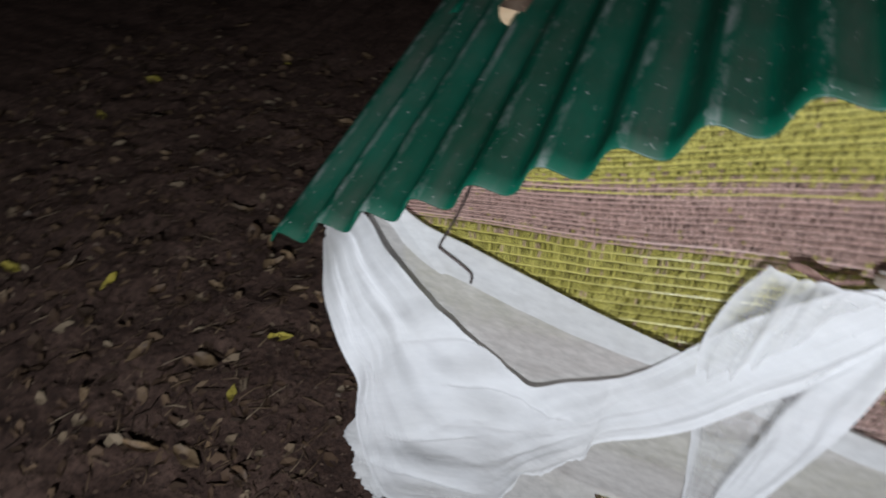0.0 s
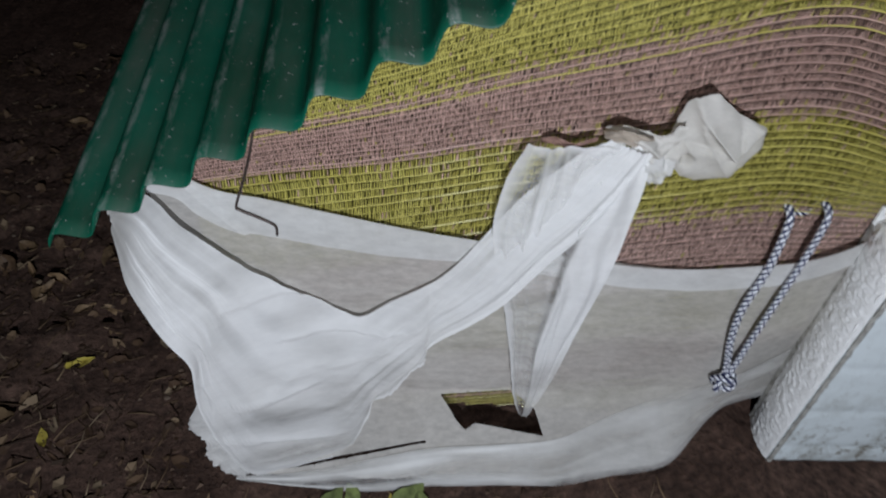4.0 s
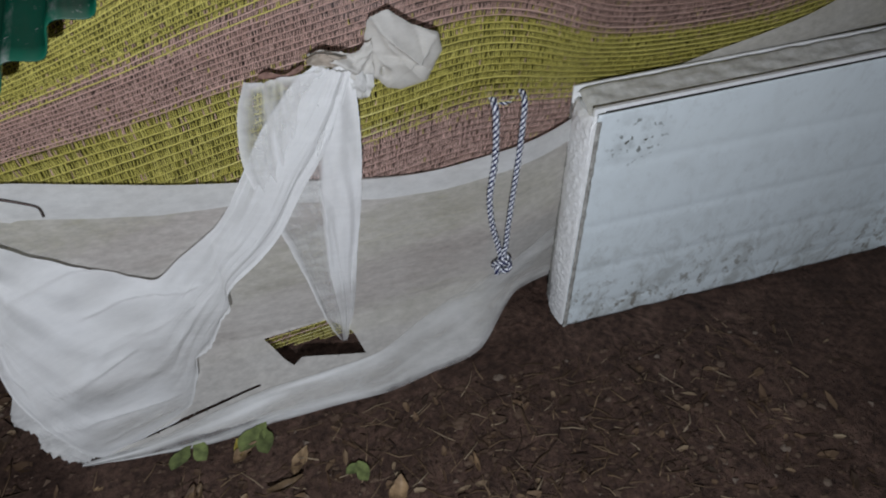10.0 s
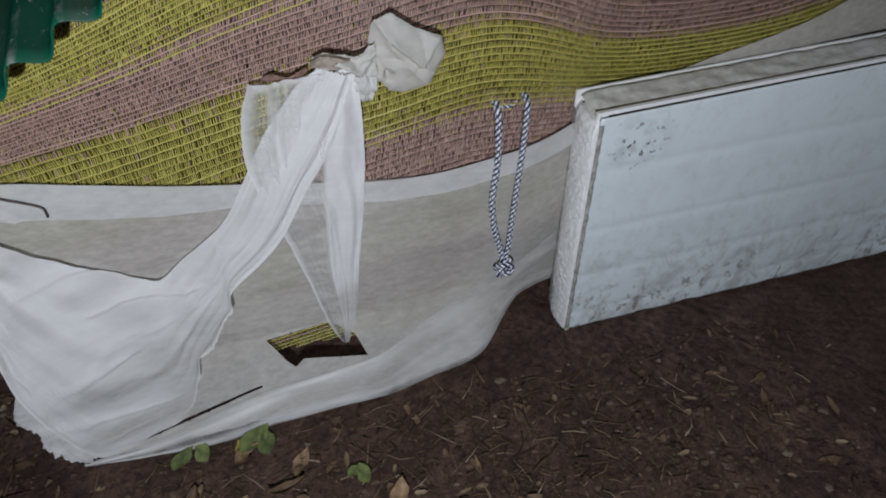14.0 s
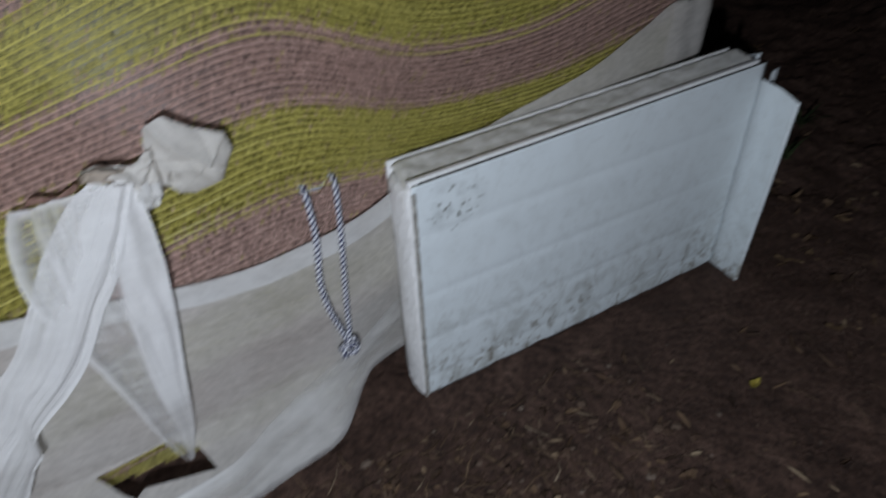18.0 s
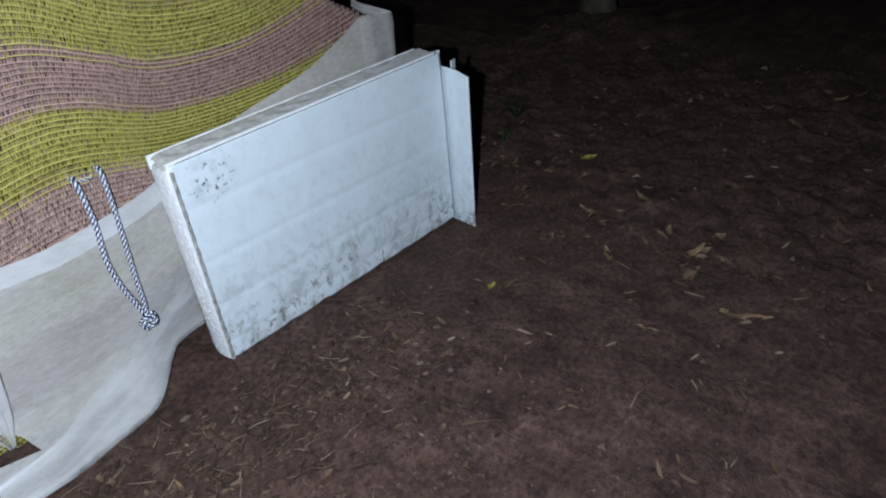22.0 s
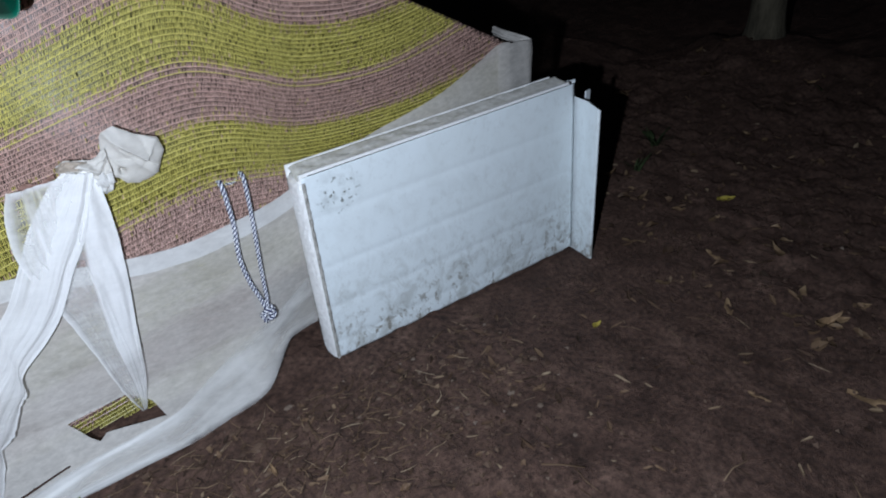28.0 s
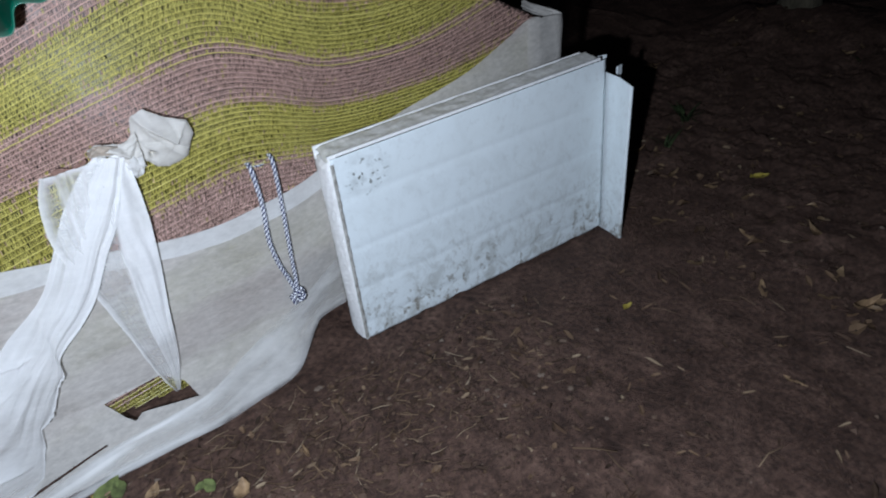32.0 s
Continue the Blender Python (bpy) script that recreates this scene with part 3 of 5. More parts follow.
def band_surface(upper, lower, depth, nu, nv, seed, folds=5, amp=0.004, ragged=0.004, tear=None, pleats=()):
    """A strip of cloth between two edge lines, with soft folds and sharp tucks running along it."""
    up, lo = spline(upper, nu + 1), spline(lower, nu + 1)
    r = random.Random(int(seed * 10))
    creases = folds if isinstance(folds, list) else [(r.uniform(0.08, 0.92), r.uniform(-0.45, 0.45), r.uniform(0.1, 0.9), r.uniform(0.12, 0.4), r.uniform(0.03, 0.12), r.choice((-1, 1, 1)) * r.uniform(0.4, 1.2), r.random() < 0.7) for _ in range(folds)]

    def fn(u, v):
        i = min(nu, int(round(u * nu)))
        p = up[i].lerp(lo[i], v)
        wide = min(1.0, (up[i] - lo[i]).length / 0.16)
        y = -depth * wide * math.sin(math.pi * min(max(v, 0.0), 1.0)) ** 1.1
        y += amp * 1.3 * nz(u * 1.6, v * 1.8, seed, 2.0) + amp * 0.5 * nz(u * 3, v * 5, seed, 2.0) + 0.0006 * nz(u * 30, v * 30, seed, 1.0)
        for v0, lean, u0, span, width, high, tuck in creases:
            vv = v - v0 - lean * (u - u0) - 0.05 * nz(u, v0, seed, 4) - 0.012 * nz(u, v0, seed, 15)
            run = math.exp(-(((u - u0) / span) ** 2))
            if tuck:
                y -= amp * wide * high * run * (math.exp(-vv / width) if vv > 0 else math.exp(vv / 0.010))
            else:
                y -= amp * wide * high * run * math.exp(-((vv / width) ** 2))
        for line, high, near, far in pleats:
            y -= high * fold_height(line, p.x, p.z, near, far)
        edge = ragged * nz(u, seed + (v > 0.5), 3, 30) * (abs(v - 0.5) > 0.49)
        if tear and v > 0.5:
            t0, t1, big = tear
            pull = ease(0.82, 1.0, v) * ease(t0, t0 + 0.06, u) * ease(t1, t1 - 0.06, u)
            p = p.lerp(up[i], pull * big * (0.25 + 1.0 * nz(u, seed, 3, 22) + 0.5 * nz(u, seed, 8, 75)))
        tip = ragged * 2 * nz(v, seed, 5, 18) * (u > 0.99)
        return (p.x + edge * 0.6, p.y + y, p.z + edge + tip)

    return sheet_grid(fn, nu, nv)


def build_scarf():
    scarf = thing("fleece_drape", "white fleece strip draped across and knotted through the net", "fleece drape", at=(-0.4, 0.03, 0.01))
    inv = Matrix.Translation(-Vector(scarf.location))

    def add(name, vf, label, mat):
        return mesh(name, [inv @ Vector(p) for p in vf[0]], vf[1], mat, scarf, label)

    upper = [(-0.840, -0.030, 0.494), (-0.836, 0.026, 0.468), (-0.804, 0.036, 0.414), (-0.768, 0.036, 0.373), (-0.735, 0.039, 0.342), (-0.700, 0.041, 0.316), (-0.665, 0.042, 0.292), (-0.640, 0.042, 0.277), (-0.618, 0.042, 0.271),
             (-0.585, 0.040, 0.298), (-0.550, 0.038, 0.323), (-0.524, 0.037, 0.343), (-0.500, 0.036, 0.372), (-0.466, 0.036, 0.428), (-0.440, 0.036, 0.472), (-0.415, 0.035, 0.505), (-0.390, 0.034, 0.535), (-0.366, 0.032, 0.551)]
    lower = [(-0.838, -0.040, 0.475), (-0.840, -0.042, 0.400), (-0.828, -0.044, 0.325), (-0.809, -0.047, 0.268), (-0.816, -0.052, 0.170), (-0.779, -0.052, 0.018), (-0.700, -0.032, 0.014), (-0.645, -0.016, 0.026), (-0.606, 0.004, 0.098),
             (-0.574, 0.008, 0.150), (-0.540, 0.010, 0.196), (-0.530, 0.012, 0.243), (-0.481, 0.014, 0.286), (-0.444, 0.014, 0.327), (-0.404, 0.014, 0.394), (-0.376, 0.015, 0.434), (-0.350, 0.017, 0.482), (-0.326, 0.020, 0.543)]
    # soft folds along the drape and its arm
    tucks = [(0.20, -0.20, 0.20, 0.12, 0.10, 0.5, False), (0.46, 0.15, 0.30, 0.12, 0.12, 0.6, False), (0.66, 0.30, 0.24, 0.10, 0.09, 0.5, False), (0.50, 0.80, 0.47, 0.07, 0.10, 0.8, False), (0.30, 0.00, 0.80, 0.16, 0.16, 0.6, False), (0.74, 0.10, 0.86, 0.12, 0.10, 0.4, False),
             (0.50, -0.30, 0.93, 0.06, 0.05, 0.4, True)]
    # pleats: line, height, reach above and below it
    pleats = [([(-0.785, 0.318), (-0.713, 0.315), (-0.640, 0.296)], 0.0050, 0.020, 0.0016),
              ([(-0.730, 0.250), (-0.670, 0.259), (-0.614, 0.250), (-0.560, 0.262)], 0.0055, 0.022, 0.0016),
              ([(-0.800, 0.170), (-0.758, 0.160), (-0.720, 0.166), (-0.670, 0.182)], 0.0065, 0.016, 0.0016),
              ([(-0.815, 0.120), (-0.778, 0.090), (-0.715, 0.081), (-0.636, 0.070)], 0.0060, 0.012, 0.0022),
              ([(-0.775, 0.035), (-0.720, 0.046), (-0.662, 0.048)], 0.0050, 0.009, 0.0020),
              ([(-0.838, 0.440), (-0.799, 0.300), (-0.765, 0.240), (-0.717, 0.196), (-0.630, 0.205), (-0.560, 0.245)], 0.0070, 0.034, 0.022),
              ([(-0.830, 0.456), (-0.785, 0.398), (-0.735, 0.352), (-0.690, 0.328)], 0.0045, 0.006, 0.018),
              ([(-0.745, 0.165), (-0.700, 0.205), (-0.640, 0.218)], 0.0035, 0.004, 0.012),
              ([(-0.680, 0.120), (-0.640, 0.150), (-0.590, 0.200)], 0.0030, 0.010, 0.010),
              ([(-0.835, 0.400), (-0.815, 0.330), (-0.780, 0.275)], 0.0040, 0.010, 0.004),
              ([(-0.812, 0.265), (-0.800, 0.200), (-0.806, 0.130)], 0.0060, 0.012, 0.004)]
    band = add("draped_band", band_surface(upper, lower, 0.012, 220, 130, 3.0, tucks, 0.0060, 0.002, (0.42, 0.66, 0.15), pleats), "sheer strip gathered to one side, doubled along its arm", FLEECE_DRAPE)

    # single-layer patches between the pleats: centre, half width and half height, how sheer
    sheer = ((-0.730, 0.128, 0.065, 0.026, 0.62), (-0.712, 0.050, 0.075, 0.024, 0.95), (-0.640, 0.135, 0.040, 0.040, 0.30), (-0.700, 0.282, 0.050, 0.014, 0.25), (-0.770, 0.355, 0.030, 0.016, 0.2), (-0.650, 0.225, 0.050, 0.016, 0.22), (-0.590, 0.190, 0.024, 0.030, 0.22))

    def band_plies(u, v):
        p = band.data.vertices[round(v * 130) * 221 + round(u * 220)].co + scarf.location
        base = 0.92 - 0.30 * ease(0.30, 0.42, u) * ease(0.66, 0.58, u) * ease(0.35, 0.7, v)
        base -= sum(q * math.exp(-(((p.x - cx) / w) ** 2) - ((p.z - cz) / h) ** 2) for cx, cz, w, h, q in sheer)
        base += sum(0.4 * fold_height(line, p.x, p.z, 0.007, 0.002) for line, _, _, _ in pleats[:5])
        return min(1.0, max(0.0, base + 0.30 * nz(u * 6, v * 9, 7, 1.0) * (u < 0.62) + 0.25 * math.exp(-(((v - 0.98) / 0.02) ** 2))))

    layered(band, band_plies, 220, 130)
    add("torn_corner", band_surface(
        [(-0.814, -0.046, 0.200), (-0.840, -0.048, 0.140), (-0.824, -0.052, 0.108), (-0.826, -0.056, 0.070), (-0.796, -0.058, 0.018)],
        [(-0.800, -0.034, 0.165), (-0.796, -0.036, 0.115), (-0.790, -0.038, 0.080), (-0.782, -0.040, 0.045), (-0.776, -0.046, 0.016)], 0.004, 60, 20, 9.0, 4, 0.004, 0.010, (0.1, 0.95, 0.3)), "frayed bunched corner", FLEECE_SHEER)
    left = [(-0.446, 0.034, 0.541), (-0.462, 0.030, 0.500), (-0.470, 0.030, 0.436), (-0.458, 0.028, 0.370), (-0.445, 0.028, 0.316), (-0.425, 0.028, 0.218), (-0.408, 0.028, 0.120), (-0.391, 0.028, 0.060)]
    right = [(-0.330, 0.026, 0.547), (-0.323, 0.022, 0.515), (-0.323, 0.022, 0.442), (-0.328, 0.022, 0.390), (-0.333, 0.022, 0.345), (-0.350, 0.022, 0.232), (-0.363, 0.024, 0.139), (-0.381, 0.026, 0.070)]
    gathers = [(0.10, 0.0, 0.6, 0.5, 0.05, 0.9, True), (0.20, 0.15, 0.2, 0.3, 0.06, 1.2, True), (0.32, 0.10, 0.15, 0.25, 0.06, 1.0, True), (0.56, -0.25, 0.5, 0.35, 0.10, 1.2, True), (0.80, -0.10, 0.6, 0.3, 0.08, 0.8, False), (0.68, 0.30, 0.8, 0.2, 0.05, 0.8, True)]
    tail = add("hanging_tail", band_surface(left, right, 0.004, 110, 60, 5.0, gathers, 0.0075, 0.0015, (0.86, 1.1, 0.12)), "loose end of the strip, sheer between two doubled edges", FLEECE_DRAPE)

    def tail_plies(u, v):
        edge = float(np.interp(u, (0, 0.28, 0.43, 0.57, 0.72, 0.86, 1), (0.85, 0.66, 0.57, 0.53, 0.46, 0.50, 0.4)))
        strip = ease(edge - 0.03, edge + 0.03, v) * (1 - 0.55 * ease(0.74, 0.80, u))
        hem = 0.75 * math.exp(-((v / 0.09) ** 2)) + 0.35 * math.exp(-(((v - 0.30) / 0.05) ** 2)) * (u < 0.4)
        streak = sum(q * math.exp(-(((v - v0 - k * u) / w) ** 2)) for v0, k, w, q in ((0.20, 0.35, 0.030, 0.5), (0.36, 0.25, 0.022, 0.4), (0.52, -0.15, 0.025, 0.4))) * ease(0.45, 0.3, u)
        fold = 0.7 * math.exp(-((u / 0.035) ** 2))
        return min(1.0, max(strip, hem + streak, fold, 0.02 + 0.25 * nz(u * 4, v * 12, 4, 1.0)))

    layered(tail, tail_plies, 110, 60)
    add("net_pucker", band_surface(
        [(-0.430, 0.048, 0.539), (-0.418, 0.038, 0.547), (-0.400, 0.034, 0.543), (-0.378, 0.034, 0.553)],
        [(-0.430, 0.048, 0.534), (-0.418, 0.040, 0.537), (-0.400, 0.038, 0.534), (-0.378, 0.040, 0.542)], 0.003, 40, 8, 17.0, 3, 0.004, 0.001), "brownish pucker of net where the strip is pulled through", PUCKER)
    add("neck", band_surface(
        [(-0.372, 0.042, 0.560), (-0.358, 0.026, 0.570), (-0.333, 0.020, 0.564), (-0.315, 0.024, 0.566), (-0.300, 0.026, 0.575)],
        [(-0.370, 0.042, 0.548), (-0.350, 0.034, 0.545), (-0.335, 0.034, 0.535), (-0.322, 0.034, 0.512), (-0.300, 0.032, 0.514)], 0.012, 60, 24, 12.0, 10, 0.010, 0.003), "twisted neck of the knot", SOILED)
    add("frayed_tatter", band_surface(
        [(-0.330, 0.030, 0.540), (-0.328, 0.024, 0.524), (-0.324, 0.026, 0.510), (-0.319, 0.032, 0.499)],
        [(-0.300, 0.026, 0.540), (-0.302, 0.022, 0.522), (-0.306, 0.026, 0.510), (-0.314, 0.032, 0.500)], 0.006, 30, 14, 15.0, 5, 0.006, 0.004), "frayed shreds under the knot", FLEECE_MID)
    add("stained_twist", band_surface(
        [(-0.374, 0.036, 0.556), (-0.362, 0.016, 0.571), (-0.345, 0.012, 0.569), (-0.330, 0.020, 0.562)],
        [(-0.372, 0.036, 0.549), (-0.360, 0.022, 0.554), (-0.345, 0.020, 0.552), (-0.332, 0.026, 0.553)], 0.006, 40, 14, 31.0, 6, 0.007, 0.002), "brown-stained twist of cloth", STAINED)
    # crumpled end: a flat pointed flap with crisp creases
    rim = [(-0.304, 0.574), (-0.297, 0.596), (-0.277, 0.603), (-0.252, 0.584), (-0.219, 0.570), (-0.214, 0.546), (-0.225, 0.528), (-0.232, 0.512), (-0.247, 0.504), (-0.266, 0.500), (-0.283, 0.504), (-0.292, 0.516), (-0.302, 0.520), (-0.306, 0.548)]
    cx, cz = -0.258, 0.548
    # each crease: from, to, height, reach on the near side, reach on the far side
    lines = [((-0.278, 0.571), (-0.246, 0.541), 0.011, 0.014, 0.0016), ((-0.246, 0.541), (-0.236, 0.551), 0.007, 0.010, 0.002), ((-0.242, 0.572), (-0.240, 0.550), -0.006, 0.003, 0.006),
             ((-0.292, 0.549), (-0.268, 0.545), -0.005, 0.008, 0.002), ((-0.294, 0.596), (-0.279, 0.562), 0.006, 0.010, 0.004), ((-0.262, 0.540), (-0.238, 0.512), 0.006, 0.014, 0.006),
             ((-0.279, 0.603), (-0.222, 0.568), 0.005, 0.006, 0.006), ((-0.300, 0.560), (-0.281, 0.535), 0.005, 0.006, 0.002)]

    def crease(x, z):
        h, p = 0.0, Vector((x, z))
        for a, b, high, near, far in lines:
            a, b = Vector(a), Vector(b)
            d = b - a
            t = (p - a).dot(d) / d.length_squared
            q = p - (a + d * min(max(t, 0), 1))
            side = d.x * q.y - d.y * q.x
            h += high * math.exp(-q.length / (near if side > 0 else far))
        h -= 0.016 * math.exp(-(((x + 0.284) / 0.0045) ** 2 + ((z - 0.528) / 0.006) ** 2))
        return h

    around, rings = 96, 34
    verts, faces = [], []
    for k in range(rings + 1):
        sc = 1 - k / rings
        for i in range(around):
            f = i / around * len(rim)
            (ax, az), (bx, bz) = rim[int(f) % len(rim)], rim[(int(f) + 1) % len(rim)]
            t = f - int(f)
            wob = 1 + 0.02 * nz(i * 0.35, 0, 4, 1.0)
            x, z = cx + (ax + (bx - ax) * t - cx) * sc * wob, cz + (az + (bz - az) * t - cz) * sc * wob
            verts.append(inv @ Vector((x, 0.040 - 0.009 * (1 - sc**6) - crease(x, z) + 0.0015 * nz(x, z, 3, 60) - 0.08 * (x - cx), z)))
    for k in range(rings):
        for i in range(around):
            a, b = k * around + i, k * around + (i + 1) % around
            faces.append((a, b, b + around, a + around))
    mesh("crumpled_end", verts, faces, SOILED, scarf, "creased soiled end of the knot")


build_scarf()


# ---- corrugated roof ----
PITCH, AMP = 0.0588, 0.0085


def build_roof_sheet(y0, y1, shift, lift, width):
    roof = thing("corrugated_sheet", "dirty translucent green corrugated roofing sheet", "roofing sheet", "green roof sheets", at=(-0.907 + shift, y0, roof_left(-0.907, y0)))
    inv = Matrix.Translation(-Vector(roof.location))
    ax, az = math.cos(math.atan(0.612)), math.sin(math.atan(0.612))

    def surf(u, v, off):
        s, y = 0.026 + u * (width - 0.026), y0 + (y1 - y0) * v
        h = AMP * math.cos(2 * math.pi * s / PITCH + 1.850) + off + lift
        return inv @ Vector((-0.915 + shift - 0.05 * (y + 0.058) + s * ax - h * az, y + 0.002 * nz(s, 0, 1, 20) * (v < 0.01), roof_left(-0.915, y) + s * az + h * ax))

    nu, nv = 240, 24
    va, fa = sheet_grid(lambda u, v: surf(u, v, 0), nu, nv)
    vb, fb = sheet_grid(lambda u, v: surf(u, v, -0.0018), nu, nv)
    n = len(va)
    faces = fa + [tuple(k + n for k in f[::-1]) for f in fb]
    for i in range(nu):
        faces.append((i, i + n, i + n + 1, i + 1))
    for j in range(nv):
        a = j * (nu + 1)
        faces.append((a, a + nu + 1, a + nu + 1 + n, a + n))
    mesh("sheet", va + vb, faces, ROOF, roof)


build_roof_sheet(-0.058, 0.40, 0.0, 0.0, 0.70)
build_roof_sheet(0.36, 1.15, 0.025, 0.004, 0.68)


def build_shell():
    """The far slope, back and frame of the shelter, coloured near-black for the darkness inside."""
    slope = math.atan(0.5)
    hut = thing("shelter_frame", "near-black backing and far roof slope of a low shelter", "shelter", at=(0.1, 0.6, 0))

    def far(u, v):
        x = APEX_X + 0.70 * u
        return (x - 0.1, 0.140 + 1.0 * v - 0.6, 0.845 - 0.50 * x + 0.004 * nz(x, v, 0, 6))

    mesh("far_slope", *sheet_grid(far, 20, 20), DARK_BACKING, hut)
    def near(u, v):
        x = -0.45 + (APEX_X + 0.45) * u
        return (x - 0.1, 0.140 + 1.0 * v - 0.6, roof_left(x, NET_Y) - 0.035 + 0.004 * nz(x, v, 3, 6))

    mesh("near_slope", *sheet_grid(near, 14, 20), DARK_BACKING, hut)
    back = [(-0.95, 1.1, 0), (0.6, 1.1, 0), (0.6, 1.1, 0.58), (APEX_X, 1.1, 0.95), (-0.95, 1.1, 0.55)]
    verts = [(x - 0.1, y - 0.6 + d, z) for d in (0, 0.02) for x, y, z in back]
    mesh("back_panel", verts, [(0, 1, 2, 3, 4), (9, 8, 7, 6, 5)] + [(i, i + 5, (i + 1) % 5 + 5, (i + 1) % 5) for i in range(5)], DARK_BACKING, hut, smooth=False)
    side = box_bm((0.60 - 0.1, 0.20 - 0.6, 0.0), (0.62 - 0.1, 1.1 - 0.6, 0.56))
    part("side_panel", side, DARK_BACKING, hut)
    for x in (-0.90, 0.52):
        vf = tube([(x - 0.1, 0.25 - 0.6, -0.05), (x - 0.1 + 0.003, 0.25 - 0.6, 0.25), (x - 0.1, 0.25 - 0.6, 0.44 if x < 0 else 0.55)], 0.016, 8)
        mesh("post", *vf, WOOD, hut)


build_shell()


def build_corner_cloth():
    """The fleece where it wraps round the far corner and curls over."""
    cloth = thing("fleece_corner", "stiff curled corner of white fleece beyond the net", "fleece sheet", at=(0.63, 0.13, 0.45))
    o = Vector(cloth.location)

    plan = spline([(0.56, 0.112, 0.560), (0.62, 0.120, 0.556), (0.672, 0.130, 0.550), (0.698, 0.152, 0.545), (0.684, 0.178, 0.553), (0.640, 0.182, 0.572), (0.590, 0.170, 0.594)], 61)

    def fn(u, v):
        p = plan[int(round(u * 60))]
        deep = p.z - 0.33 + (0.024 - p.z + 0.33) * ease(0.52, 0.66, u)
        z = p.z - deep * (1 - v)
        return Vector((p.x + 0.004 * nz(u, v, 6, 4), p.y + 0.005 * nz(u, v, 2, 5), z)) - o

    mesh("curl", *sheet_grid(fn, 60, 20), FLEECE_THIN, cloth)


build_corner_cloth()


def build_pole():
    pole = thing("wooden_pole", "peeled wooden pole with a pale sawn end lying on the roof", "pole", at=(-0.755, 0.235, 0.628))
    pts = [(0, 0, 0), (0.005, 0.25, 0.047), (0.01, 0.55, 0.104), (0.01, 0.85, 0.16)]
    mesh("shaft", *tube(spline(pts, 16), 0.0150, 14), WOOD, pole)
    bm = bmesh.new()
    bmesh.ops.create_circle(bm, cap_ends=True, radius=0.0152, segments=18)
    bm.transform(Matrix.Translation((0, -0.001, 0)) @ Matrix.Rotation(radians(90 - 11), 4, "X"))
    part("sawn_end", bm, CUT, pole, "pale sawn end")


build_pole()


def build_hook():
    pts = [(-0.712, 0.034, 0.545), (-0.722, 0.036, 0.511), (-0.735, 0.039, 0.474), (-0.7475, 0.040, 0.442), (-0.7445, 0.040, 0.436), (-0.7275, 0.040, 0.427), (-0.7125, 0.040, 0.418), (-0.7085, 0.040, 0.412), (-0.709, 0.040, 0.401)]
    o = Vector((-0.735, 0.05, 0.45))
    ob = mesh("wire_hook", *tube([Vector(p) - o for p in spline(pts, 40)], 0.0015, 6), WIRE)
    ob.location = o
    tagged(ob, "thin bent rusty wire hook hanging below the roof edge", "hook")


build_hook()


